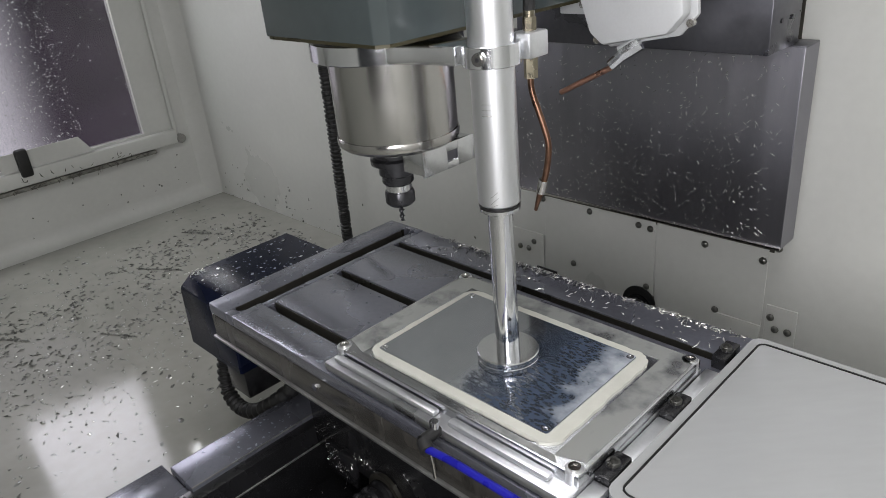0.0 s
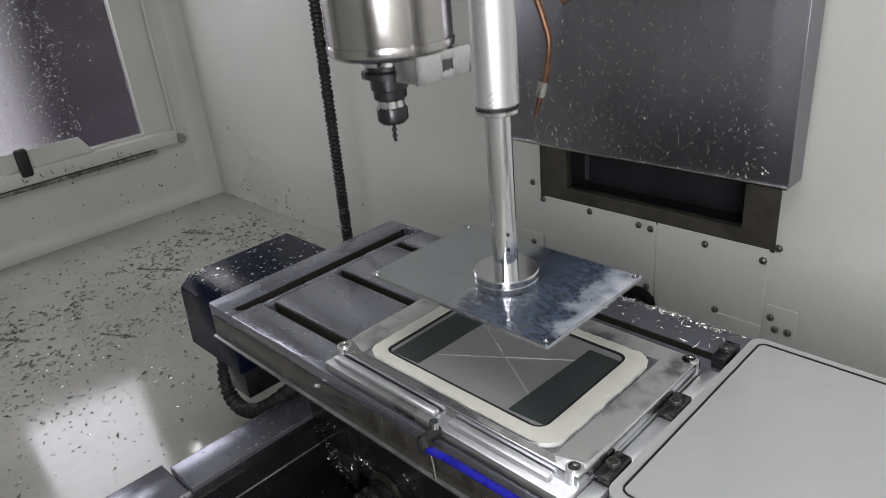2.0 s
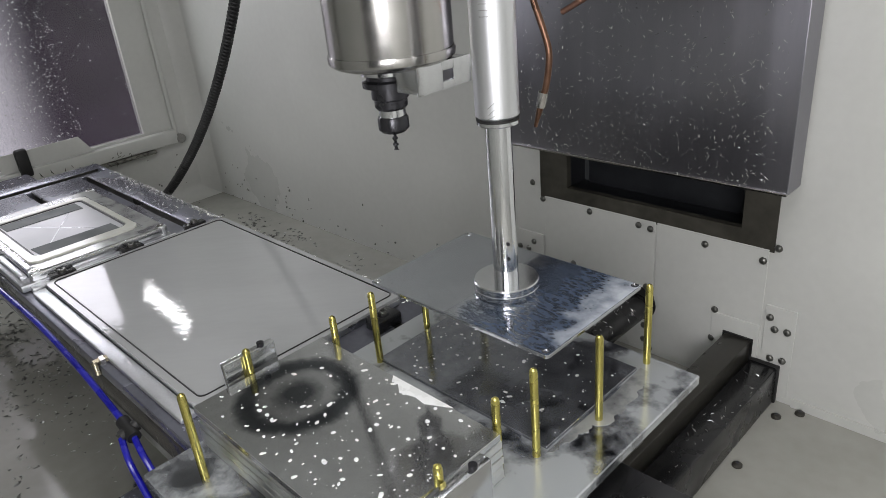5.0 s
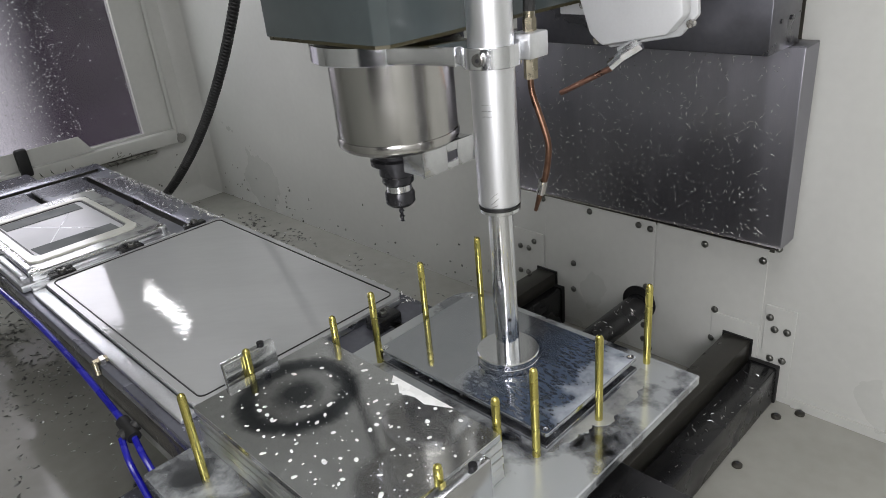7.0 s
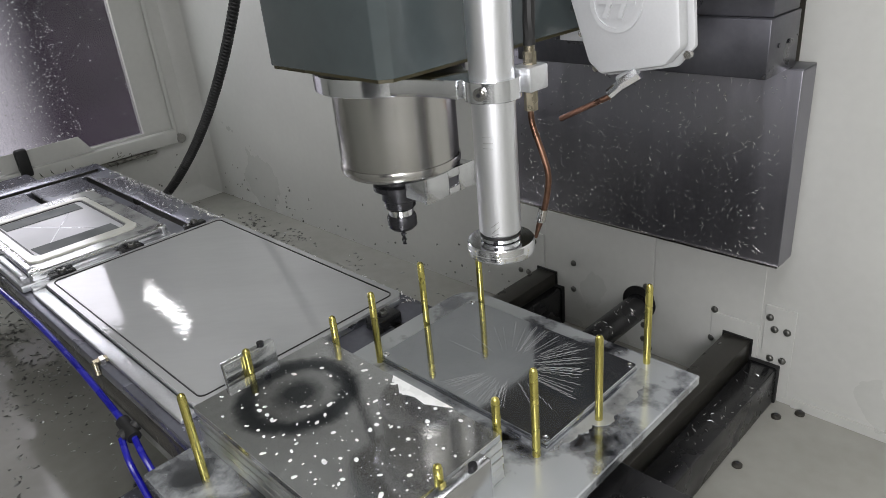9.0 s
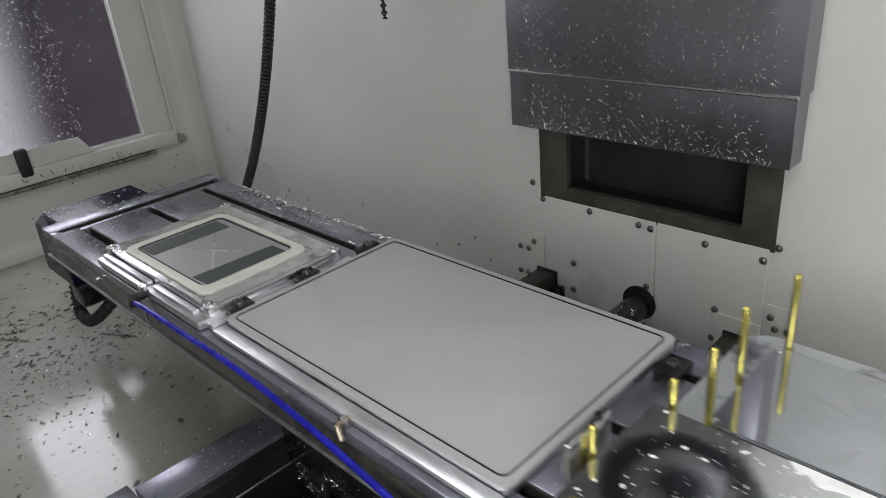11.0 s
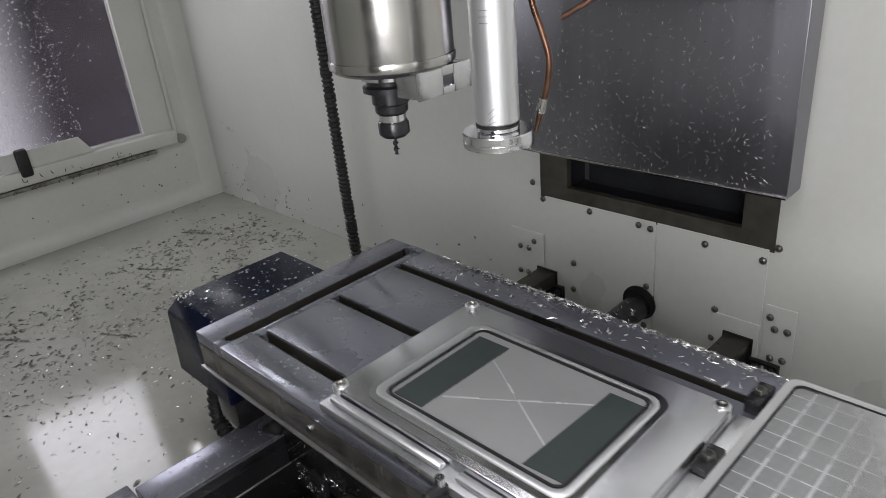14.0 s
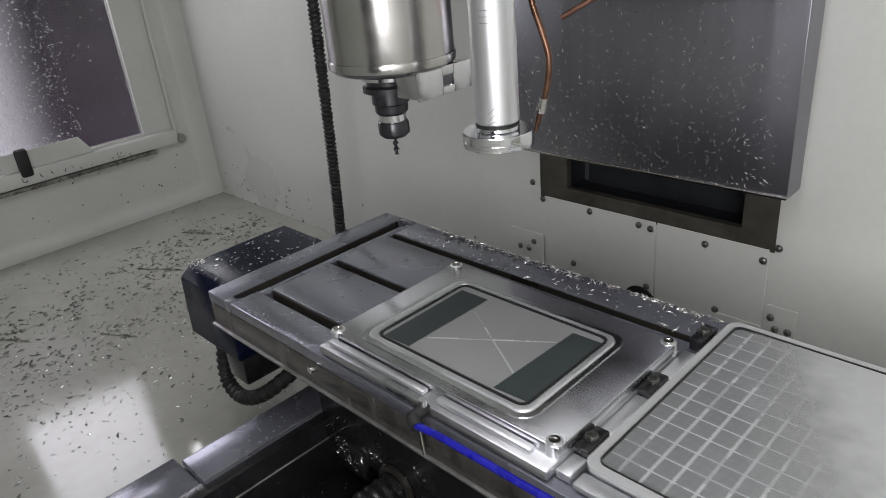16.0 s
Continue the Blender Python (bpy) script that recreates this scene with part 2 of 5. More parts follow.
def glass_material():
    m = bpy.data.materials.new("wet_window")
    m.use_nodes = True
    n, l = m.node_tree.nodes, m.node_tree.links
    out = n["Material Output"]
    n.remove(n["Principled BSDF"])
    tr, gl, df, mx, m2 = (n.new("ShaderNodeBsdfTransparent"), n.new("ShaderNodeBsdfGlossy"), n.new("ShaderNodeBsdfDiffuse"),
                          n.new("ShaderNodeMixShader"), n.new("ShaderNodeMixShader"))
    tr.inputs[0].default_value = (0.82, 0.80, 0.83, 1)
    gl.inputs["Roughness"].default_value = 0.12
    df.inputs[0].default_value = (0.45, 0.45, 0.48, 1)
    tc, mp, no = n.new("ShaderNodeTexCoord"), n.new("ShaderNodeMapping"), n.new("ShaderNodeTexNoise")
    mp.inputs["Scale"].default_value = (1, 120, 22)
    no.inputs["Scale"].default_value, no.inputs["Detail"].default_value = 2.0, 6
    l.new(tc.outputs["Object"], mp.inputs[0])
    l.new(mp.outputs[0], no.inputs[0])
    r = n.new("ShaderNodeMapRange")
    r.inputs[1].default_value, r.inputs[2].default_value, r.inputs[3].default_value, r.inputs[4].default_value = 0.48, 0.85, 0.03, 0.26
    l.new(no.outputs[0], r.inputs[0])
    mx.inputs[0].default_value = 0.06
    l.new(tr.outputs[0], mx.inputs[1])
    l.new(gl.outputs[0], mx.inputs[2])
    l.new(r.outputs[0], m2.inputs[0])
    l.new(mx.outputs[0], m2.inputs[1])
    l.new(df.outputs[0], m2.inputs[2])
    l.new(m2.outputs[0], out.inputs[0])
    return m


M_GLASS = glass_material()


def fading_film_material():
    """The same coolant film, thinning to nothing towards the blown-off corner of the plate."""
    m = mat("thinning_coolant_film", (0.345, 0.352, 0.352), 0.05, 0, 0.05, 7, 0.16, 75, 0.03, stretch=(0.35, 1.6, 1), turn=-45)
    n, l = m.node_tree.nodes, m.node_tree.links
    tc, sp, ad, no, a2, rp = (n.new("ShaderNodeTexCoord"), n.new("ShaderNodeSeparateXYZ"), n.new("ShaderNodeMath"), n.new("ShaderNodeTexNoise"),
                              n.new("ShaderNodeMath"), n.new("ShaderNodeMapRange"))
    tr, mx = n.new("ShaderNodeBsdfTransparent"), n.new("ShaderNodeMixShader")
    l.new(tc.outputs["Object"], sp.inputs[0])
    l.new(tc.outputs["Object"], no.inputs[0])
    no.inputs["Scale"].default_value, no.inputs["Detail"].default_value = 30, 4
    ad.operation = a2.operation = "MULTIPLY_ADD"
    l.new(sp.outputs[1], ad.inputs[0])
    ad.inputs[1].default_value = 0.55
    l.new(sp.outputs[0], ad.inputs[2])
    l.new(no.outputs[0], a2.inputs[0])
    a2.inputs[1].default_value = 0.09
    l.new(ad.outputs[0], a2.inputs[2])
    rp.interpolation_type = "SMOOTHSTEP"
    rp.inputs[1].default_value, rp.inputs[2].default_value = -0.135, 0.01
    l.new(a2.outputs[0], rp.inputs[0])
    l.new(rp.outputs[0], mx.inputs[0])
    l.new(tr.outputs[0], mx.inputs[1])
    l.new(n["Principled BSDF"].outputs[0], mx.inputs[2])
    l.new(mx.outputs[0], n["Material Output"].inputs[0])
    return m


M_FADE = fading_film_material()


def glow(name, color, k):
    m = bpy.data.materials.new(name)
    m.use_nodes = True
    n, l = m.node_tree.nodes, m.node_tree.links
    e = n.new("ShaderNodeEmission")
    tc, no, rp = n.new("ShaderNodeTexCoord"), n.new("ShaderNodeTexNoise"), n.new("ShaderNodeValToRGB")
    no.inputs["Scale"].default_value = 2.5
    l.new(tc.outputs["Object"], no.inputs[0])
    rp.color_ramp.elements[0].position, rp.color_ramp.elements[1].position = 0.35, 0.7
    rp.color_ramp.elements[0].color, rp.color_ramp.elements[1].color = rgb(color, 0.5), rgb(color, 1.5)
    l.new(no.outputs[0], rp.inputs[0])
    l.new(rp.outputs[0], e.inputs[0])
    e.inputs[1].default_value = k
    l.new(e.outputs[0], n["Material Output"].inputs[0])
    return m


def shop_backdrop():
    """Glowing backdrop sheet: dim purple, with one bright side painted into its emission."""
    m = glow("glowing_workshop_sheet", (0.040, 0.030, 0.044), 1.0)
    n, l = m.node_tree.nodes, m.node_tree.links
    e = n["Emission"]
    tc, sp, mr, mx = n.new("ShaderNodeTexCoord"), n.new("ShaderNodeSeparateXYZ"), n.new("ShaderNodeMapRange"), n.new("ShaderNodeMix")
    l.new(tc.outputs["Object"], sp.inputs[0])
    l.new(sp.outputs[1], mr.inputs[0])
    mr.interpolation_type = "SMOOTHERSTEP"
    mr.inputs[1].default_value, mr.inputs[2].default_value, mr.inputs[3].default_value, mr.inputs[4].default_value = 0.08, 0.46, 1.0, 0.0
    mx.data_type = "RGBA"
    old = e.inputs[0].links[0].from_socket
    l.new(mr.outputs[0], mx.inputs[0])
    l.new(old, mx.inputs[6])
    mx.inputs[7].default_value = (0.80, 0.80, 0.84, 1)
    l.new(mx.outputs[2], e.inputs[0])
    return m


M_SHOP = shop_backdrop()


# ------------------------------------------------------------------ shapes
def box(x0, x1, y0, y1, z0, z1, bev=0.0, seg=2):
    bm = bmesh.new()
    bmesh.ops.create_cube(bm, size=1)
    for v in bm.verts:
        v.co = Vector((x0 + (v.co.x + 0.5) * (x1 - x0), y0 + (v.co.y + 0.5) * (y1 - y0), z0 + (v.co.z + 0.5) * (z1 - z0)))
    if bev:
        bmesh.ops.bevel(bm, geom=bm.edges[:], offset=bev, segments=seg, affect="EDGES", profile=0.5)
    return bm


def join(*bms):
    me = bpy.data.meshes.new("tmp")
    out = bmesh.new()
    for b in bms:
        b.to_mesh(me)
        out.from_mesh(me)
        b.free()
    bpy.data.meshes.remove(me)
    return out


def prism(poly, z0, z1, bev=0.0, seg=2):
    """An upright prism over a polygon of (x, y)."""
    bm = bmesh.new()
    f = bm.faces.new([bm.verts.new((x, y, z0)) for x, y in poly])
    r = bmesh.ops.extrude_face_region(bm, geom=[f])
    bmesh.ops.translate(bm, vec=(0, 0, z1 - z0), verts=[v for v in r["geom"] if isinstance(v, bmesh.types.BMVert)])
    bmesh.ops.recalc_face_normals(bm, faces=bm.faces[:])
    if bev:
        bmesh.ops.bevel(bm, geom=bm.edges[:], offset=bev, segments=seg, affect="EDGES", profile=0.5)
    return bm


def round_rect(x0, x1, y0, y1, r, seg=6):
    out = []
    for cx, cy, a0 in ((x1 - r, y1 - r, 0), (x0 + r, y1 - r, 90), (x0 + r, y0 + r, 180), (x1 - r, y0 + r, 270)):
        for i in range(seg + 1):
            a = radians(a0 + 90 * i / seg)
            out.append((cx + r * math.cos(a), cy + r * math.sin(a)))
    return out


def loop_frame(outer, inner, z0, z1):
    """A closed band between two outlines with the same number of points."""
    bm = bmesh.new()
    k = len(outer)
    rings = [[bm.verts.new((x, y, z)) for x, y in pts] for pts, z in ((outer, z0), (outer, z1), (inner, z1), (inner, z0))]
    for a, b in ((0, 1), (1, 2), (2, 3), (3, 0)):
        for i in range(k):
            j = (i + 1) % k
            bm.faces.new((rings[a][i], rings[a][j], rings[b][j], rings[b][i]))
    bmesh.ops.recalc_face_normals(bm, faces=bm.faces[:])
    return bm


def lathe(profile, cx, cy, seg=40, caps=True):
    """Turned about the upright axis at (cx, cy); profile of (radius, z)."""
    bm = bmesh.new()
    rings = []
    for r, z in profile:
        rings.append([bm.verts.new((cx + r * math.cos(2 * math.pi * i / seg), cy + r * math.sin(2 * math.pi * i / seg), z)) for i in range(seg)])
    for a, b in zip(rings, rings[1:]):
        for i in range(seg):
            j = (i + 1) % seg
            bm.faces.new((a[i], a[j], b[j], b[i]))
    if caps:
        bm.faces.new(rings[0])
        bm.faces.new(rings[-1])
    bmesh.ops.recalc_face_normals(bm, faces=bm.faces[:])
    return bm


def rod(p, q, r, seg=14, r2=None):
    p, q = Vector(p), Vector(q)
    bm = bmesh.new()
    bmesh.ops.create_cone(bm, cap_ends=True, segments=seg, radius1=r, radius2=r if r2 is None else r2, depth=(q - p).length)
    bm.transform(Matrix.Translation((p + q) / 2) @ (q - p).to_track_quat("Z", "Y").to_matrix().to_4x4())
    return bm


def smooth_points(pts, n=40):
    pts = [Vector(p) for p in pts]
    pts = [2 * pts[0] - pts[1]] + pts + [2 * pts[-1] - pts[-2]]
    out = []
    m = len(pts) - 3
    for k in range(n + 1):
        u = k / n * m
        i = min(int(u), m - 1)
        t = u - i
        a, b, c, d = pts[i:i + 4]
        out.append(0.5 * (2 * b + (c - a) * t + (2 * a - 5 * b + 4 * c - d) * t * t + (3 * b - a - 3 * c + d) * t ** 3))
    return out


def sweep(pts, r, seg=10, rib=0.0):
    """A hose along points; rib: height of its corrugation, one ring in two."""
    bm = bmesh.new()
    rings = []
    up = Vector((0.3, 0.2, 0.9)).normalized()
    for i, p in enumerate(pts):
        t = (pts[min(i + 1, len(pts) - 1)] - pts[max(i - 1, 0)]).normalized()
        u = t.cross(up)
        u = u.normalized() if u.length > 1e-4 else t.orthogonal().normalized()
        w = t.cross(u)
        rr = r + (rib if (i // 2) % 2 else 0)
        rings.append([bm.verts.new(p + (u * math.cos(2 * math.pi * k / seg) + w * math.sin(2 * math.pi * k / seg)) * rr) for k in range(seg)])
    for a, b in zip(rings, rings[1:]):
        for i in range(seg):
            j = (i + 1) % seg
            bm.faces.new((a[i], a[j], b[j], b[i]))
    bm.faces.new(rings[0])
    bm.faces.new(rings[-1])
    bmesh.ops.recalc_face_normals(bm, faces=bm.faces[:])
    return bm


def to_mesh(name, bm, material, origin, smooth=True):
    me = bpy.data.meshes.new(name)
    bmesh.ops.translate(bm, vec=-Vector(origin), verts=bm.verts[:])
    bm.to_mesh(me)
    bm.free()
    me.materials.append(material)
    if smooth:
        me.polygons.foreach_set("use_smooth", [True] * len(me.polygons))
        me.set_sharp_from_angle(angle=radians(35))
    return me


def thing(name, base, label, category, group="", kind=""):
    """An Empty at the thing's base; its parts are given where they stand at the start of the clip."""
    ob = new(name)
    ob.location = base
    ob["base"] = tuple(base)
    return tagged(ob, label, category, group, kind)


def part(name, bm, material, parent, label=""):
    top = parent
    while top.parent:
        top = top.parent
    ob = new(name, to_mesh(name, bm, material, top["base"]))
    ob.parent = parent
    if label:
        ob["label"] = label
    return ob


def solid(name, bm, material, label, category, base=(0, 0, 0), group="", kind=""):
    """A thing that is one mesh."""
    ob = new(name, to_mesh(name, bm, material, base))
    ob.location = base
    ob["base"] = tuple(base)
    return tagged(ob, label, category, group, kind)


def slivers(spots, size, thick, seed, flat=0.3, curl=0.3):
    """Small curled cuttings: one four-sided splinter at each (place, normal)."""
    rnd = random.Random(seed)
    vs, fs = [], []
    for p, nrm in spots:
        p, nrm = Vector(p), Vector(nrm).normalized()
        u = nrm.orthogonal().normalized()
        u = (Matrix.Rotation(rnd.uniform(0, 6.283), 3, nrm) @ u + nrm * rnd.uniform(0, flat)).normalized()
        w = nrm.cross(u).normalized()
        a = size * rnd.uniform(0.35, 1.3)
        b = thick * rnd.uniform(0.6, 1.6)
        k = len(vs)
        c = p + nrm * b * 0.5
        bend = w * a * rnd.uniform(-curl, curl)
        vs += [c - u * a + bend, c - w * b, c + nrm * b, c + w * b, c + u * a + bend]
        fs += [(k, k + 1, k + 2), (k, k + 2, k + 3), (k + 4, k + 2, k + 1), (k + 4, k + 3, k + 2), (k, k + 3, k + 1), (k + 4, k + 1, k + 3)]
    return vs, fs


def stuff(name, vs, fs, material, label, category, base=(0, 0, 0)):
    me = bpy.data.meshes.new(name)
    b = Vector(base)
    me.from_pydata([tuple(Vector(v) - b) for v in vs], [], fs)
    me.materials.append(material)
    ob = new(name, me)
    ob.location = base
    ob["base"] = tuple(base)
    return tagged(ob, label, category, "", "stuff")


def drops(spots, r0, r1, seed, h=0.0004):
    """Flat dried drops, uneven in outline."""
    rnd = random.Random(seed)
    vs, fs = [], []
    for (x, y, z), ax in spots:
        r = r0 + (r1 - r0) * rnd.random() ** 3
        e, a = rnd.uniform(1, 2.0), rnd.uniform(0, 6.28)
        k = len(vs)
        ring = []
        for i in range(9):
            t = 2 * math.pi * i / 9
            q = r * rnd.uniform(0.8, 1.15)
            dx, dy = q * math.cos(t) * e, q * math.sin(t)
            ring.append((x + dx * math.cos(a) - dy * math.sin(a), y + dx * math.sin(a) + dy * math.cos(a), z))
        vs += ring + [(x, y, z + h)]
        fs += [(k + i, k + (i + 1) % 9, k + 9) for i in range(9)]
    return vs, fs


RIDE = []      # things carried by the table
SADDLE = []    # things carried by the saddle
HEAD = []      # things carried by the spindle head


def ride(*obs):
    RIDE.extend(obs)


# ------------------------------------------------------------------ enclosure
XL, XR, YF, YB, ZF, ZC = -1.53, 1.75, -1.35, 0.55, -0.35, 1.40
WT = 0.03
wall_back = tagged(new("wall_back"), "cream enamelled steel back wall with riveted cover panels", "wall", "", "structure")
wall_back["base"] = (0, 0, 0)
part("sheet", join(box(XL, -0.02, YB, YB + WT, ZF, ZC), box(0.455, XR, YB, YB + WT, ZF, ZC),
                   box(-0.02, 0.455, YB, YB + WT, ZF, -0.055), box(-0.02, 0.455, YB, YB + WT, 0.75, ZC)), M_WALL, wall_back)
RIVETS = [(-0.044, -0.033), (-0.018, -0.065), (0.098, -0.068), (0.208, -0.071), (0.233, -0.073), (0.341, -0.076), (0.444, -0.08), (0.467, -0.051),
          (-0.085, -0.192), (-0.061, -0.192), (-0.046, -0.172), (-0.087, -0.254), (-0.065, -0.253), (0.058, -0.196), (0.058, -0.258), (0.229, -0.198),
          (0.227, -0.287), (0.227, -0.319), (0.369, -0.201), (0.367, -0.262), (0.467, -0.183), (0.477, -0.204), (0.498, -0.203), (0.475, -0.264),
          (0.496, -0.262), (0.241, -0.336)]
rv = bmesh.new()
bmesh.ops.create_uvsphere(rv, u_segments=12, v_segments=6, radius=0.0068)
for v in rv.verts:
    v.co.y = min(v.co.y * 0.7, 0.0005)
rivet_mesh = to_mesh("rivet", rv, M_RIVET, (0, 0, 0))
for x, z in RIVETS:
    o = new("rivet", rivet_mesh)
    o.location, o.parent = (x, YB - 0.004, z), wall_back
# cover panels round the guide bars, seam by seam
for x0, x1, z0, z1 in ((-0.015, 0.243, ZF + 0.01, -0.058), (0.246, 0.452, ZF + 0.01, -0.058), (0.458, 0.51, ZF + 0.012, -0.16), (-0.11, -0.02, -0.275, -0.15)):
    part("cover_panel", box(x0, x1, YB - 0.003, YB, z0, z1, 0.0008, 1), M_WALL, wall_back, "riveted cream cover panel")
part("cover_panel", box(0.365, 0.452, YB - 0.006, YB - 0.003, -0.30, -0.205, 0.0008, 1), M_WALL, wall_back, "riveted cream cover panel")

opening = thing("column_opening", (0.21, YB, 0), "dark opening in the back wall with a stained steel frame", "opening", "", "structure")
part("frame", join(box(-0.025, 0.042, YB - 0.002, YB + 0.012, -0.062, 0.72), box(0.402, 0.46, YB - 0.002, YB + 0.012, -0.062, 0.72),
                   box(0.042, 0.402, YB - 0.002, YB + 0.012, -0.062, -0.03)), M_TAR, opening)
# Box behind the opening; its shade is put into the colour.
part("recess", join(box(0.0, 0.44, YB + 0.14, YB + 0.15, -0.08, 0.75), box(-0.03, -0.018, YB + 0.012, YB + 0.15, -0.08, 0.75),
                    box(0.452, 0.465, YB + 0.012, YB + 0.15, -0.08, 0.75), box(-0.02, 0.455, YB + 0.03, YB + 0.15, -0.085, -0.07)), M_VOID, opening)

wall_left = tagged(new("wall_left"), "cream enamelled side wall round a wet window", "wall", "", "structure")
wall_left["base"] = (0, 0, 0)
WY0, WY1, WZ0, WZ1 = -0.62, 0.345, -0.085, 0.98
part("sheet", join(box(XL - WT, XL, YF, WY0, ZF, ZC), box(XL - WT, XL, WY1, YB + WT, ZF, ZC),
                   box(XL - WT, XL, WY0, WY1, ZF, WZ0), box(XL - WT, XL, WY0, WY1, WZ1, ZC)), M_WALL, wall_left)
window = thing("window_1", (XL, 0, WZ0), "wet window with coolant runs and a cream ledge", "window", "", "structure")
pane = part("pane", box(XL - 0.018, XL - 0.012, WY0, WY1, WZ0, WZ1), M_GLASS, window, "wet streaked glass")
pane.visible_shadow = False
part("window_sill", box(XL, XL + 0.030, -0.75, 0.445, WZ0 - 0.052, WZ0 - 0.006, 0.006), M_WALL, window)
part("seal", box(XL + 0.002, XL + 0.034, -0.7, 0.36, WZ0 - 0.066, WZ0 - 0.054, 0.003), M_GRIME, window, "dirty grey seal")
gp = prism([(-0.10, WZ0 - 0.004), (0.17, WZ0 - 0.004), (0.135, WZ0 + 0.05), (-0.10, WZ0 + 0.05)], 0, 0.006)
for v in gp.verts:
    v.co = Vector((XL + 0.012 + v.co.z, v.co.x, v.co.y))
bmesh.ops.recalc_face_normals(gp, faces=gp.faces[:])
part("guide_plate", gp, M_WALL, window)
part("stop", box(XL + 0.015, XL + 0.04, -0.055, -0.02, WZ0 - 0.025, WZ0 + 0.06, 0.008), M_RUBBER, window, "black rubber stop")
part("jamb", box(XL, XL + 0.014, 0.440, 0.456, WZ0 - 0.05, 1.0, 0.005), M_WALL, window)
part("bolt", rod((XL, 0.455, WZ0 - 0.04), (XL + 0.03, 0.455, WZ0 - 0.04), 0.016), M_STEEL, window)

solid("floor", box(XL - WT, XR, YF, YB + WT, ZF - 0.03, ZF), M_FLOOR, "wet cream enamelled floor strewn with aluminium chips", "floor", kind="structure")
part("fold", box(0.668, XR, YB - 0.0025, YB, ZF, ZC, 0.001, 1), M_WALL, wall_back, "folded cream sheet")
solid("cove", prism([(XL, YB - 0.05), (XL, YB), (XL + 0.05, YB), (XL + 0.018, YB - 0.018)], ZF, ZC), M_WALL, "rounded cream corner of the enclosure", "wall", kind="structure")
solid("trim", prism([(-2.5, ZF), (2.5, ZF), (2.5, ZF + 0.018), (-2.5, ZF + 0.018)], 0, 0.004), M_WALL, "cream skirting flange along the back wall", "trim", kind="structure")
tr = bpy.data.objects["trim"]
for v in tr.data.vertices:
    v.co = Vector((min(max(v.co.x, 0.52), XR) if v.co.x > 0 else 0.52, YB - 0.004 + v.co.z, v.co.y))
cove = prism([(0, 0)] + [(0.05 * (1 - math.cos(radians(9 * k))), 0.05 * (1 - math.sin(radians(9 * k)))) for k in range(11)], YF, YB)
for v in cove.verts:
    v.co = Vector((XL + v.co.x, v.co.z, ZF + v.co.y))
bmesh.ops.recalc_face_normals(cove, faces=cove.faces[:])
solid("floor_cove", cove, M_WALL, "rounded cream fillet between floor and side wall", "trim", kind="structure")
solid("wall_right", box(XR, XR + WT, YF, YB + WT, ZF, ZC), M_WALL, "cream enamelled side wall", "wall", kind="structure")
solid("wall_front", join(box(XL - WT, 0.4, YF - WT, YF, ZF, ZC), box(1.65, XR + WT, YF - WT, YF, ZF, ZC), box(0.4, 1.65, YF - WT, YF, ZF, 0.0), box(0.4, 1.65, YF - WT, YF, 1.34, ZC)), M_WALL, "cream enamelled front with an open doorway", "wall", kind="structure")
solid("ceiling", box(XL - WT, XR + WT, YF - WT, YB + WT, ZC, ZC + 0.02), M_WALL, "cream enamelled roof of the enclosure", "ceiling", kind="structure")
solid("backdrop", box(-2.62, -2.6, -2.5, 2.0, -0.6, 2.2), M_SHOP, "glowing sheet standing in for the dim workshop beyond the window", "backdrop", kind="structure")

for x, y in ((0.512, 0.505), (0.512, 0.35), (0.540, 0.537), (0.512, 0.19)):
    b = thing("floor_bolt", (x, y, ZF), "dark domed bolt in the enclosure floor", "bolt", "floor bolts")
    part("head", lathe([(0.0085, ZF), (0.0082, ZF + 0.003), (0.005, ZF + 0.0055), (0.001, ZF + 0.006)], x, y, 16), M_ARM, b)
    part("socket", lathe([(0.003, ZF + 0.0058), (0.003, ZF + 0.0066)], x, y, 6), M_VOID, b)

# ------------------------------------------------------------------ guide bars at the back
def guide_bar(x0, x1, z0, z1, y0):
    t = thing("guide_bar", ((x0 + x1) / 2, YB, z0), "oily dark steel guide bar at the back wall", "guide bar", "guide bars")
    part("bar", box(x0, x1, y0, YB + 0.01, z0, z1, 0.003), M_ARM, t)
    part("wall_seal", box(x0 - 0.004, x1 + 0.004, YB - 0.0075, YB - 0.0035, z0 - 0.004, z1 + 0.004, 0.001, 1), M_RUBBER, t, "black seal where the bar enters the wall")
    return t


guide_bar(0.392, 0.440, -0.292, -0.240, -0.55)
guide_bar(-0.034, 0.012, -0.285, -0.232, -0.55)
for x0, x1, zt in ((0.442, 0.492, -0.275), (0.002, 0.032, -0.262)):
    w = thing("way_cover", ((x0 + x1) / 2, YB, ZF), "wet black folded cover beside the guide bar", "way cover", "way covers")
    part("skin", prism([(x0, -0.55), (x1, -0.55), (x1, YB - 0.004), (x0, YB - 0.004)], ZF, zt, 0.004), M_BLACK, w)
    part("wiper", box(x0, x1 + 0.003, YB - 0.012, YB - 0.004, ZF, zt + 0.003, 0.002), M_RUBBER, w, "black wiper strip")
mid = thing("centre_cover", (0.22, YB, ZF), "black sliding floor cover strewn with bright chips", "way cover")
part("skin", box(0.034, 0.390, -0.55, YB - 0.06, ZF, -0.318, 0.004), M_BLACK, mid)
pipe = thing("drive_tube", (0.215, YB, -0.235), "black drive tube through the back wall", "tube")
part("tube", rod((0.215, YB + 0.02, -0.245), (0.215, -0.2, -0.245), 0.026, 24), M_BLACK, pipe)
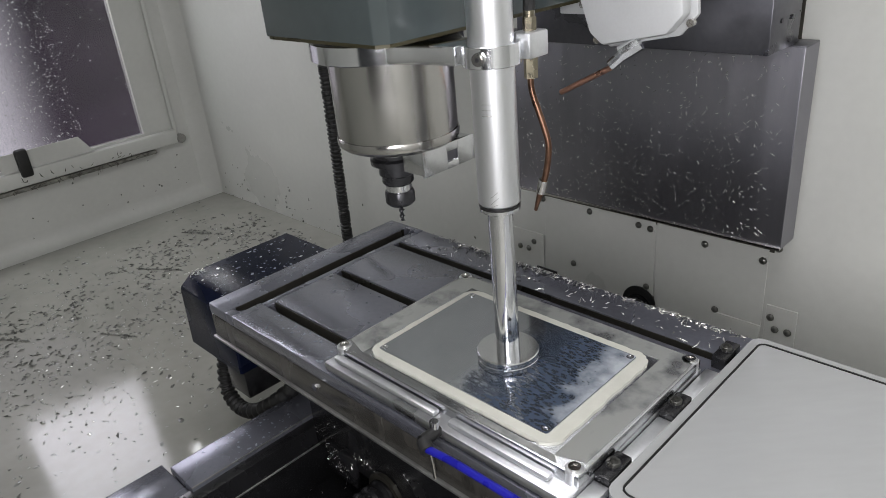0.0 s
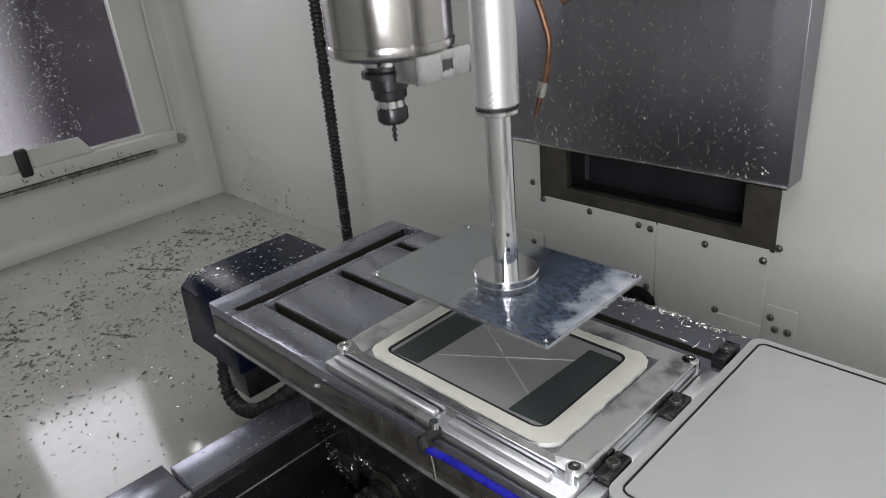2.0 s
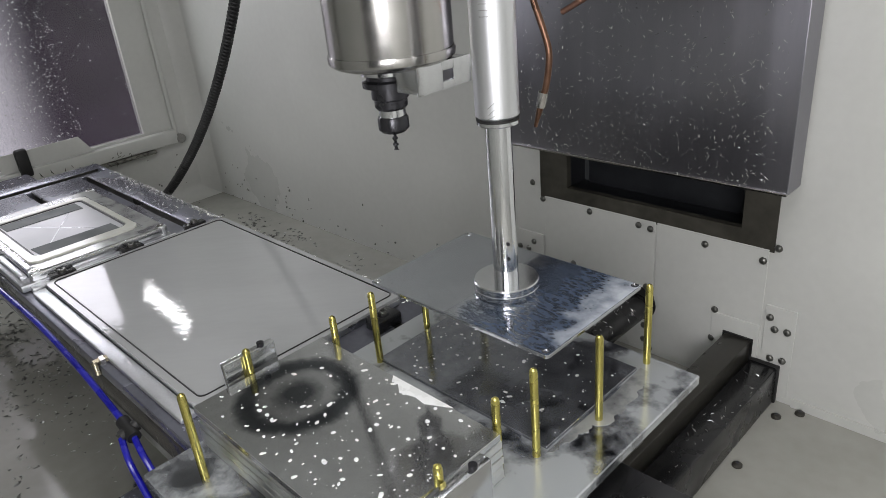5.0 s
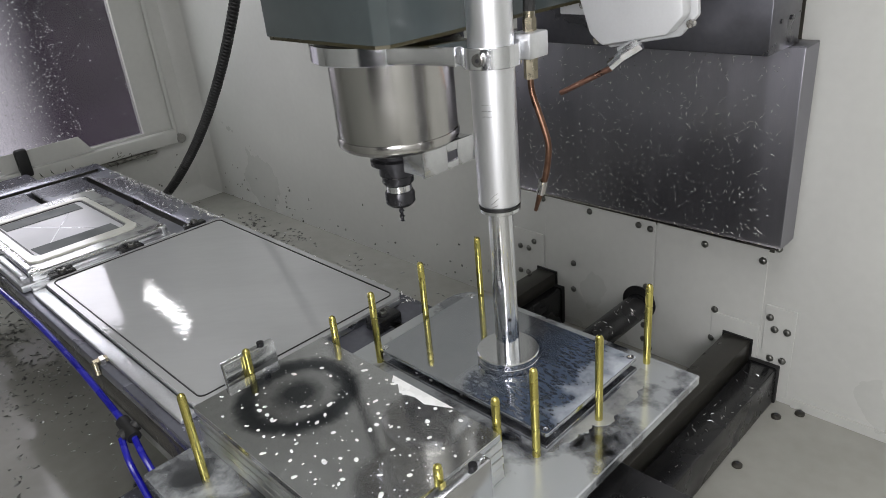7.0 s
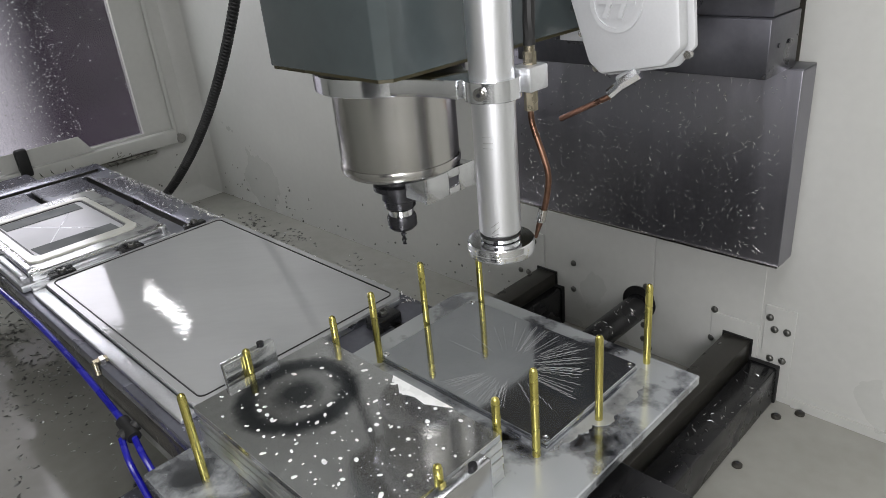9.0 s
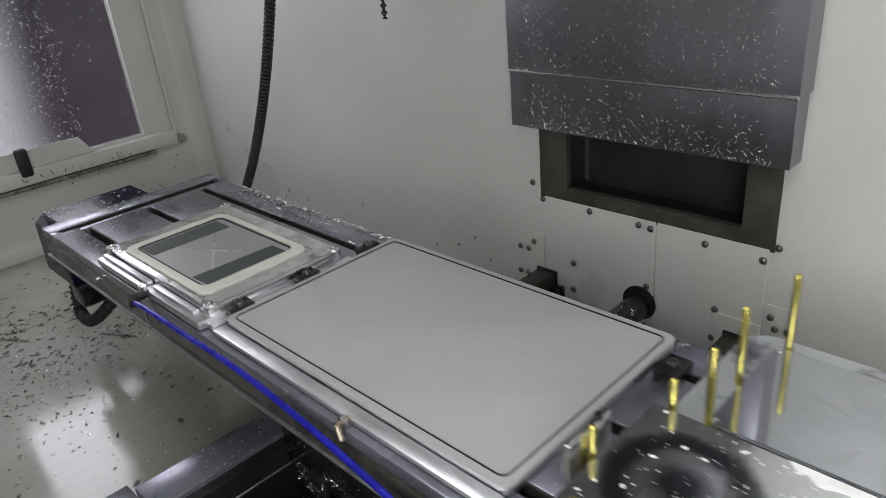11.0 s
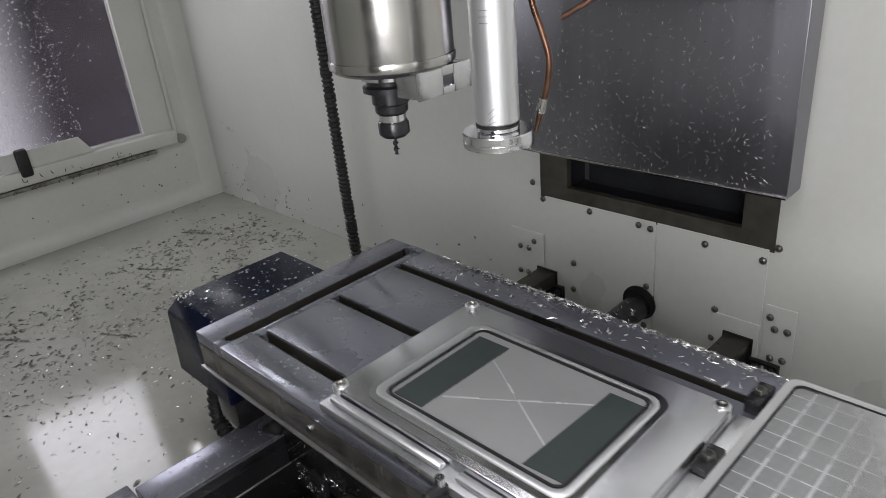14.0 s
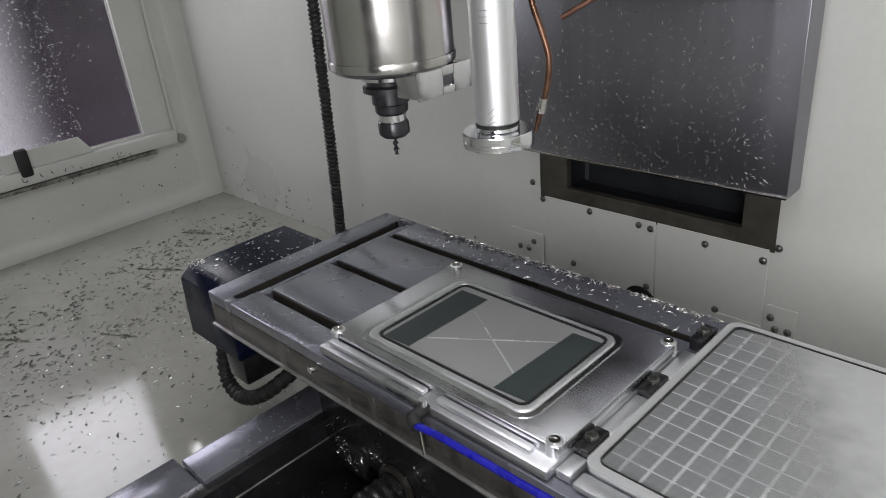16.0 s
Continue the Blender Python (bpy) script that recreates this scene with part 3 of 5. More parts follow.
part("collar", join(rod((0.215, YB + 0.002, -0.238), (0.215, YB - 0.006, -0.238), 0.036, 28)), M_RUBBER, pipe)

# ------------------------------------------------------------------ table
table = thing("machine_table", (0.5, 0, -0.06), "wet dark cast iron machine table with slots", "machine table")
TX0, TX1, TY0, TY1 = -0.090, 1.19, -0.182, 0.190
part("body", join(box(TX0, TX1, TY0, TY1, -0.058, -0.018, 0.003)), M_FRONT, table, "oily black table body")
part("end_rim", box(TX0, -0.041, TY0, TY1, -0.0185, 0.0, 0.003), M_IRON, table)
part("land", box(-0.022, -0.006, -0.133, 0.176, -0.0185, -0.002, 0.002), M_IRON, table)
part("front_strip", join(box(-0.022, TX1, TY0, -0.133, -0.0185, 0.0, 0.002), box(-0.041, -0.022, TY0, -0.168, -0.0185, 0.0, 0.002)), M_IRON, table)
part("middle_strip", box(-0.006, TX1, -0.117, -0.008, -0.0185, 0.001, 0.0015), M_IRON, table)
part("middle_strip", box(-0.006, TX1, 0.008, 0.117, -0.0185, 0.001, 0.0015), M_IRON, table)
part("back_strip", box(-0.006, TX1, 0.133, TY1, -0.0185, 0.0, 0.004), M_IRON, table)
part("trough_end", box(-0.041, -0.006, 0.178, TY1, -0.0185, 0.0, 0.002), M_IRON, table)
# Thin added linings: their dark colour carries both oil and the trough's shade.
part("trough_wall", box(-0.0408, -0.0396, -0.167, 0.177, -0.0178, -0.0012), M_ARM, table, "trough wall lining coloured dark for oil and shade")
part("trough_floor", box(-0.0394, -0.0222, -0.167, 0.177, -0.0178, -0.0165), M_VOID, table, "trough floor lining coloured dark for shade")
for cy, sy in ((-0.168, 1), (0.178, -1)):
    for cx, sx in ((-0.041, 1), (-0.022, -1)):
        arc = [(cx + sx * 0.0088 * (1 - math.cos(a)), cy + sy * 0.0088 * (1 - math.sin(a))) for a in (radians(15 * k) for k in range(7))]
        part("trough_corner", prism([(cx, cy)] + arc, -0.0185, 0.0002), M_IRON, table, "rounded trough corner")
# Slot linings, likewise coloured dark for oil and for shade in the slots.
for y in (-0.117, 0.008, 0.133):
    part("slot_wall", box(-0.0058, TX1 - 0.001, y - 0.0014, y - 0.0002, -0.0176, -0.0014), M_ARM, table, "slot wall lining coloured dark for oil and shade")
# The lip's pale colour carries the highlight along the table's lower edge.
part("lower_lip", box(TX0 - 0.002, TX1, TY0 - 0.004, TY0 + 0.01, -0.0605, -0.0562, 0.0015), M_LIP, table, "bright lower edge")
part("plug", rod((0.175, TY0 - 0.003, -0.034), (0.175, TY0 + 0.002, -0.034), 0.005), M_CHROME, table, "small bright plug")
ride(table)

sad = thing("saddle", (0.3, 0, ZF), "black wet saddle under the table", "saddle")
part("body", box(0.045, 0.62, -0.125, 0.15, -0.235, -0.066, 0.004), M_BLACK, sad)
part("skirt", box(0.06, 0.6, -0.10, 0.14, -0.345, -0.235, 0.004), M_BLACK, sad)
part("bracket", box(0.080, 0.150, -0.133, -0.124, -0.262, -0.206, 0.003), M_BLACK, sad, "black bracket caked with chips")
SADDLE.append(sad)
wc = thing("slide_cover", (-0.01, -0.2, -0.25), "wet dark sheet cover beside the saddle", "way cover")
part("top", box(-0.048, 0.021, -0.318, -0.02, -0.235, -0.2, 0.003), M_IRON, wc)
part("side", box(0.012, 0.040, -0.45, -0.02, -0.335, -0.207, 0.002), M_BLACK, wc)
part("front_sheet", box(-0.075, 0.018, -0.75, -0.319, -0.245, -0.209, 0.003), M_IRON, wc)
part("lower_lip", box(0.040, 0.0422, -0.45, -0.03, -0.2445, -0.2410, 0.0008, 1), M_LIP, wc, "bright lower edge")
part("upper_edge", box(0.0195, 0.0215, -0.318, -0.02, -0.2015, -0.1990, 0.0006, 1), M_LIP, wc, "bright upper edge")
SADDLE.append(wc)

cover = thing("end_cover", (-0.18, -0.05, -0.16), "black drop-flecked cover on the table end", "cover")
shell = prism([(0.070, -0.022), (-0.130, -0.022), (-0.154, -0.040), (-0.158, -0.150), (0.070, -0.150)], -0.258, -0.092, 0.003, 1)
for v in shell.verts:
    v.co = Vector((v.co.z, v.co.x, v.co.y))
bmesh.ops.recalc_face_normals(shell, faces=shell.faces[:])
part("shell", shell, M_BLUEBLACK, cover)
part("bracket", box(-0.16, -0.10, -0.150, 0.05, -0.205, -0.1505, 0.004), M_BLACK, cover)
ride(cover)
cb = thing("cable_loop", (-0.12, -0.12, -0.2), "black corrugated cable looping under the table end", "cable")
part("conduit", sweep(smooth_points([(-0.215, -0.11, -0.145), (-0.226, -0.125, -0.20), (-0.215, -0.135, -0.252), (-0.16, -0.138, -0.262), (-0.09, -0.13, -0.228), (-0.02, -0.10, -0.165)], 90), 0.011, 10, 0.003), M_RUBBER, cb)
ride(cb)

# ------------------------------------------------------------------ fixture plate
fx = thing("fixture_plate", (0.38, -0.043, 0.0015), "wet machined aluminium vacuum fixture plate on the table", "fixture plate")
FX0, FX1, FY0, FY1, FZ = 0.205, 0.561, -0.160, 0.074, 0.028
part("base", box(FX0 - 0.004, FX1 + 0.0005, FY0 - 0.020, FY1 + 0.004, 0.0015, 0.014, 0.003), M_ALU_WET, fx)
part("body", box(FX0, FX1, FY0, FY1, 0.014, FZ, 0.002), M_ALU_MIRROR, fx, "wet mirror-bright milled body")
for xa, xb in ((0.212, 0.385), (0.405, 0.535)):
    part("side_rail", box(xa, xb, FY0 - 0.012, FY0 - 0.001, 0.014, 0.021, 0.003), M_ALU, fx, "bright milled side rail")
OUT = round_rect(0.243, 0.515, -0.1495, 0.043, 0.022)
STEP = round_rect(0.2505, 0.5075, -0.142, 0.0355, 0.017)
INN = round_rect(0.262, 0.500, -0.134, 0.030, 0.013)
part("lower_ring", loop_frame(OUT, INN, FZ - 0.001, FZ + 0.0014), M_ALU_FINE, fx, "lower milled step of the ring")
ring = loop_frame(STEP, INN, FZ + 0.0010, FZ + 0.0032)
bmesh.ops.bevel(ring, geom=[e for e in ring.edges if all(v.co.z > FZ + 0.003 for v in e.verts) and len(e.link_faces) == 2 and e.calc_face_angle(0) > 1], offset=0.0012, segments=2, affect="EDGES", profile=0.5)
part("raised_ring", ring, M_ALU, fx, "raised milled ring")
part("face", prism(round_rect(0.263, 0.499, -0.133, 0.029, 0.012), FZ - 0.002, FZ + 0.0012), M_FACE, fx, "satin grey sealing face")
part("gasket", loop_frame(round_rect(0.2635, 0.4985, -0.1325, 0.0285, 0.012), round_rect(0.2665, 0.4955, -0.1295, 0.0255, 0.010), FZ, FZ + 0.0026), M_RUBBER, fx, "black cord gasket")
part("pad", prism([(0.2733, -0.1275), (0.2735, 0.0135), (0.3190, 0.0140), (0.3155, -0.1258)][::-1], FZ + 0.001, FZ + 0.0021), M_PAD, fx, "dark green rubber pad")
part("pad", prism([(0.4505, -0.1255), (0.4560, 0.0139), (0.4955, 0.0150), (0.4955, -0.1225)][::-1], FZ + 0.001, FZ + 0.0021), M_PAD, fx, "dark green rubber pad")
for a, b in (((0.320, -0.0984), (0.456, -0.0105)), ((0.3215, -0.0150), (0.4530, -0.0935))):
    d = Vector((b[0] - a[0], b[1] - a[1], 0)).normalized()
    w = Vector((-d.y, d.x, 0)) * 0.0010
    part("groove_line", prism([(a[0] + w.x, a[1] + w.y), (a[0] - w.x, a[1] - w.y), (b[0] - w.x, b[1] - w.y), (b[0] + w.x, b[1] + w.y)], FZ + 0.0012, FZ + 0.0017), M_RIB, fx, "pale cross line")
for x, y in ((0.212, -0.153), (0.212, 0.067), (0.552, 0.066), (0.551, -0.152)):
    part("corner_post", lathe([(0.0095, 0.003), (0.0095, 0.0275), (0.0085, 0.0287)], x, y, 20), M_ALU, fx)
    part("corner_bolt", lathe([(0.006, 0.0285), (0.006, 0.0305), (0.0035, 0.0305), (0.003, 0.0292)], x, y, 16), M_STEEL, fx)
ride(fx)
valve = thing("air_fitting", (0.398, -0.19, 0.008), "black push-in air fitting with a steel collar", "fitting")
part("elbow", join(rod((0.398, -0.178, 0.010), (0.398, -0.202, 0.010), 0.007, 14), rod((0.398, -0.200, 0.010), (0.410, -0.206, 0.006), 0.0075, 14)), M_RUBBER, valve)
part("collar", rod((0.398, -0.183, 0.016), (0.398, -0.183, 0.024), 0.005, 12), M_CHROME, valve)
part("drop_pipe", rod((0.396, -0.192, 0.006), (0.396, -0.188, -0.05), 0.0022, 10), M_STEEL, valve, "thin steel drop pipe")
ride(valve)
hose = thing("air_hose", (0.6, -0.21, -0.02), "blue plastic air hose along the table front", "hose")
part("tube", sweep(smooth_points([(0.408, -0.205, 0.008), (0.45, -0.205, 0.012), (0.55, -0.204, 0.012), (0.70, -0.201, 0.010), (0.85, -0.201, -0.003), (0.993, -0.204, -0.022)], 40), 0.0042, 12), M_BLUE, hose)
part("splitter", join(rod((0.990, -0.204, -0.022), (1.022, -0.205, -0.030), 0.0085, 12), rod((1.008, -0.216, -0.030), (1.008, -0.194, -0.024), 0.0075, 12)), M_RUBBER, hose, "black splitter")
part("branch", sweep(smooth_points([(1.020, -0.205, -0.03), (1.045, -0.208, -0.044), (1.075, -0.205, -0.085)], 16), 0.004, 10), M_BLUE, hose)
part("branch", sweep(smooth_points([(1.010, -0.216, -0.030), (1.035, -0.222, -0.05), (1.055, -0.22, -0.095)], 16), 0.004, 10), M_BLUE, hose)
ride(hose)


def toe_clamp(x, y, z, sx):
    t = thing("toe_clamp", (x, y, 0.001), "black step clamp with a steel cap screw", "clamp", "clamps on the table")
    part("block", box(x - sx, x + sx, y - 0.020, y + 0.020, 0.001, z, 0.002), M_BLACK, t)
    part("screw", lathe([(0.0066, z), (0.0064, z + 0.0045), (0.0055, z + 0.0055), (0.0032, z + 0.0055), (0.003, z + 0.003)], x, y, 20), M_RIVET, t)
    part("washer", lathe([(0.0082, z - 0.0005), (0.0082, z + 0.0012)], x, y, 20), M_TOOL, t)
    ride(t)


for x, y, z, sx in ((0.5705, 0.000, 0.018, 0.0085), (0.5700, -0.117, 0.018, 0.0085), (0.5680, 0.122, 0.018, 0.0085), (1.1155, 0.112, 0.019, 0.0145)):
    toe_clamp(x, y, z, sx)

barb = thing("hose_barb", (0.885, -0.19, 0.004), "small steel hose fitting on the vacuum plate", "fitting")
part("elbow", join(rod((0.885, -0.172, 0.008), (0.885, -0.190, 0.008), 0.0052, 6), rod((0.885, -0.188, 0.010), (0.893, -0.190, -0.006), 0.0045, 12)), M_FIT, barb)
part("nut", rod((0.885, -0.176, 0.008), (0.885, -0.182, 0.008), 0.0068, 6), M_STEEL, barb)
ride(barb)

# ------------------------------------------------------------------ vacuum plate with cells
vp = thing("vacuum_plate", (0.84, 0.012, 0.0012), "grey grid vacuum plate flooded with milky coolant", "vacuum plate")
VX0, VX1, VY0, VY1, VZ = 0.594, 1.091, -0.150, 0.172, 0.015
part("body", prism(round_rect(VX0 - 0.014, VX1, VY0, VY1, 0.014), 0.0012, 0.011, 0.002), M_ALU_WET, vp)
part("rim", loop_frame(round_rect(VX0 - 0.014, VX1, VY0, VY1, 0.014), round_rect(VX0 - 0.004, VX1 - 0.010, VY0 + 0.010, VY1 - 0.010, 0.010), 0.0105, VZ), M_FILM, vp, "pale rim")
part("gasket", loop_frame(round_rect(VX0 - 0.004, VX1 - 0.010, VY0 + 0.010, VY1 - 0.010, 0.010), round_rect(VX0 - 0.0025, VX1 - 0.0115, VY0 + 0.0115, VY1 - 0.0115, 0.009), 0.0105, VZ + 0.0012), M_RUBBER, vp, "black cord gasket")
for ya, yb in ((-0.168, -0.138), (-0.096, -0.021), (0.021, 0.085)):
    part("end_ledge", box(0.5625, VX0 - 0.0145, ya, yb, 0.0012, 0.011, 0.0015), M_ALU, vp, "bright milled end ledge")
part("front_rail", join(box(VX0 - 0.010, VX1, VY0 - 0.022, VY0 - 0.001, 0.0012, 0.009, 0.003)), M_ALU, vp, "bright front rail")
part("cell_floor", prism(round_rect(VX0 - 0.0024, VX1 - 0.0116, VY0 + 0.0116, VY1 - 0.0116, 0.0088), 0.0106, 0.0126), M_RIB, vp, "pale grooves between the cells")
cw, cl, CX, CY = 0.0238, 0.0226, 0.5884, -0.1403
cell_mesh = to_mesh("cell", box(-cl / 2 + 0.0016, cl / 2 - 0.0016, -cw / 2 + 0.0009, cw / 2 - 0.0009, 0.0118, 0.0132, 0.0005, 1), M_CELL, (0, 0, vp["base"][2]))
for i in range(21):
    for j in range(13):
        o = new("cell", cell_mesh)
        o.parent = vp
        o.location = (CX + cl * (i + 0.5) - vp["base"][0], CY + cw * (j + 0.5) - vp["base"][1], 0)
ride(vp)


ragged = random.Random(4)
film = thing("coolant_film", (0.84, 0.012, 0.0134), "milky grey coolant film on the vacuum plate", "coolant", "coolant films")
FLY = []       # coolant pieces that the air blast sweeps off: part, place on the table, moment
gx = [VX0 - 0.002 + d for d in (0, 0.0432, 0.0864, 0.1296, 0.200, 0.300)]
gy = [VY0 + 0.012 + (VY1 - VY0 - 0.024) * k / 6 for k in range(7)]
knot = {(a, b): (gx[a] + (ragged.uniform(-0.016, 0.016) if a else 0), gy[b] + (ragged.uniform(-0.008, 0.008) if 0 < b < 6 else 0)) for a in range(6) for b in range(7)}
for a in range(5):
    for b in range(6):
        quad = [knot[a, b], knot[a + 1, b], knot[a + 1, b + 1], knot[a, b + 1]]
        FLY.append((part("film_piece", prism(quad, 0.0134, 0.0150), M_FILM, film), (sum(q[0] for q in quad) / 4, sum(q[1] for q in quad) / 4, 0.0134), (12.66, 12.68, 12.72, 12.76, 12.80)[a] + 0.012 * ((b * 5) % 6)))
part("standing_film", prism([(VX1 - 0.012, VY0 + 0.012), (VX1 - 0.012, VY1 - 0.012), (VX0 - 0.002, VY1 - 0.012), (VX0 - 0.002, 0.100), (0.700, VY0 + 0.012)], 0.0134, 0.01499), M_FADE, film)
ride(film)


def pool(name, outline, z, h, material, label):
    return solid(name, prism(outline, z, z + h), material, label, "coolant", (sum(p[0] for p in outline) / len(outline), sum(p[1] for p in outline) / len(outline), z), "coolant films")


# ------------------------------------------------------------------ pallet with pins and stacked plates
PX0, PX1, PY0, PY1, PZ = 1.148, 1.499, -0.240, 0.242, 0.013
pal = thing("pallet", (1.33, 0, 0.001), "white coolant-wet pallet plate with brass pins", "pallet")
outline = [(PX0, PY0), (PX1, PY0), (PX1, PY1)] + [(PX0 + 0.034 * (1 - math.sin(radians(a))), PY1 - 0.040 * (1 - math.cos(radians(a)))) for a in range(0, 91, 15)]
part("plate", prism(outline, 0.001, PZ, 0.0012, 1), milky("milky_pallet", (0.30, 0.31, 0.34), (0.42, 0.44, 0.45), 0.40, 0.52, 11), pal)
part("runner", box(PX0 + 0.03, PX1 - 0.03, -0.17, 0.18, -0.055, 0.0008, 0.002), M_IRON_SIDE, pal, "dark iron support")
PINS = [(1.441, 0.229), (1.454, 0.112), (1.437, 0.030), (1.201, 0.215), (1.203, -0.200)]
for x, y in PINS:
    part("pin", lathe([(0.0042, PZ), (0.0042, 0.1105), (0.0034, 0.1135), (0.0015, 0.115)], x, y, 14), M_BRASS, pal, "brass pin")
for x, y in ((1.1825, 0.1295), (1.1905, 0.0418)):
    part("pin", lathe([(0.0042, PZ), (0.0042, 0.1045), (0.0034, 0.1075), (0.0015, 0.109)], x, y, 14), M_BRASS, pal, "brass pin")
for x, y in ((1.176, -0.006), (1.1545, -0.106), (1.4195, -0.005), (1.4395, -0.100)):
    part("pin", lathe([(0.0042, PZ), (0.0042, 0.0905), (0.0034, 0.0935), (0.0015, 0.095)], x, y, 14), M_BRASS, pal, "brass pin")
ride(pal)


def blank(z, dx, dy, rz, material, edge=None):
    t = solid("aluminium_plate", box(1.1605, 1.4325, -0.177, -0.0128, 0, 0.0078, 0.0005, 1), material, "bright flat aluminium plate in the stack", "plate", (1.3085, -0.094, 0), "stacked plates")
    t.location = (1.3085 + dx, -0.094 + dy, z)
    t.rotation_euler = (0, 0, radians(rz))
    t["base"] = tuple(t.location)
    ride(t)
    return t


ragged.seed(8)
for k in range(6):
    blank(PZ + 0.0002 + 0.00884 * k, ragged.uniform(-0.0012, 0.0012), ragged.uniform(-0.0012, 0.0012), ragged.uniform(-0.3, 0.3), M_TOP if k == 5 else M_EDGE)
under = solid("aluminium_plate", box(1.1885, 1.4405, 0.042, 0.209, PZ + 0.0002, PZ + 0.004, 0.0005, 1), M_UNDER, "finished aluminium plate lying on the pallet", "plate", (1.3145, 0.1255, PZ))
ride(under)
patch = pool("coolant_patch", [(1.285, -0.0138), (1.292, -0.022), (1.300, -0.021), (1.312, -0.030), (1.330, -0.025), (1.345, -0.027), (1.372, -0.0138)], PZ + 0.0520, 0.0006, M_DROP, "white dried coolant patch on the top plate")
ride(patch)
RIM = [(1.4425, 0.036), (1.4425, 0.215), (1.452, 0.214), (1.458, 0.200), (1.462, 0.188), (1.461, 0.176), (1.466, 0.168), (1.463, 0.150), (1.468, 0.138), (1.464, 0.126), (1.469, 0.116),
       (1.463, 0.104), (1.455, 0.100), (1.457, 0.088), (1.452, 0.080), (1.453, 0.066), (1.447, 0.058), (1.449, 0.046)]
RIM = [(x + 0.0012 * math.sin(900 * y + 300 * x), y) for a, b in zip(RIM, RIM[1:] + RIM[:1]) for x, y in [(a[0] + (b[0] - a[0]) * u, a[1] + (b[1] - a[1]) * u) for u in (0, 0.33, 0.67)]]
ride(pool("coolant_pool", RIM, PZ + 0.0002, 0.0005, M_MILK2, "cream coolant pressed out along the plate on the pallet"))


def end_stop(x, y, sx, sy, h, foot):
    t = thing("end_stop", (x, y, foot), "upright aluminium stop block with a set screw beside the stack", "stop block", "stop blocks")
    part("block", box(x - sx, x + sx, y - sy, y + sy, foot + 0.0002, PZ + h, 0.0015), M_ALU_FINE, t)
    part("set_screw", rod((x + sx * 0.3, y + sy * 0.5, PZ + h - 0.001), (x + sx * 0.3, y + sy * 0.5, PZ + h + 0.004), 0.004, 12), M_TOOL, t)
    ride(t)


end_stop(1.1450, -0.100, 0.0042, 0.032, 0.072, 0.001)
end_stop(1.452, -0.092, 0.0065, 0.036, 0.068, PZ)

# ------------------------------------------------------------------ the plate that the gripper carries
WZ = 0.0282
work = thing("workpiece_plate", (0.381, -0.0515, WZ), "thin milled aluminium plate mottled with coolant", "plate")
part("sheet", prism(round_rect(0.2555, 0.5070, -0.135, 0.032, 0.004, 3), WZ, WZ + 0.0040, 0.0005, 1), M_PLATE, work)
for x, y in ((0.2615, -0.129), (0.501, -0.129), (0.501, 0.026), (0.2615, 0.026)):
    part("corner_hole", lathe([(0.0042, WZ + 0.0041), (0.0042, WZ + 0.0046), (0.0026, WZ + 0.0046), (0.0022, WZ + 0.0043), (0.0001, WZ + 0.0042)], x, y, 14), M_CHROME, work, "bright countersunk hole")

SKIN = []      # pieces of the mottled film that are pressed off the plate: part, moment
rnd = random.Random(31)
fxs, fys = (0.372, 0.412, 0.446, 0.477, 0.5058), (-0.1338, -0.096, -0.055, -0.012, 0.0308)
fk = {(a, b): (fxs[a] + (rnd.uniform(-0.008, 0.008) if 0 < a < 4 else 0), fys[b] + (rnd.uniform(-0.008, 0.008) if 0 < b < 4 else 0)) for a in range(5) for b in range(5)}
for a in range(4):
    for b in range(4):
        quad = [fk[a, b], fk[a + 1, b], fk[a + 1, b + 1], fk[a, b + 1]]
        SKIN.append((part("film_piece", prism(quad, WZ + 0.0041, WZ + 0.00425), M_MOTTLE, work, "mottled blue-white coolant film"), 7.58 + 0.02 * a + 0.03 * (3 - b)))

RUNS = []      # coolant threads driven outwards from under the cup: part, direction, way
rnd = random.Random(21)
for k in range(72):
    a = radians(-125 + 250 * rnd.random()) if k % 3 else radians(360 * rnd.random())
    r0, ln, w = rnd.uniform(0.0205, 0.0235), rnd.uniform(0.0090, 0.0115), rnd.uniform(0.00016, 0.00036)
    d, e = Vector((math.cos(a), math.sin(a))), Vector((-math.sin(a), math.cos(a)))
    way, left, right = 0.0, [], []
    for i in range(6):
        way += rnd.uniform(-0.0008, 0.0008)
        q = Vector((0.395, -0.058)) + d * (r0 + ln * i / 5) + e * way
        left.append(tuple(q + e * w))
        right.append(tuple(q - e * w))
    first, way = rnd.uniform(0.006, 0.022), rnd.uniform(-0.001, 0.001)
    reach = min((0.110 if d.x > 0 else 0.137) / max(abs(d.x), 0.01), (0.088 if d.y > 0 else 0.075) / max(abs(d.y), 0.01))
    for hop in range(5):
        far = first + hop * ln * 0.97
        z = WZ + 0.00402 + 0.00001 * (k % 7)
        if hop and far > reach - r0 - ln:
            break
        far = max(min(far, reach - r0 - ln), 0.0)
        RUNS.append((part("coolant_thread", prism(right + left[::-1], z, z + 0.0001), M_THREAD, work, "thin white coolant run"), d, far))

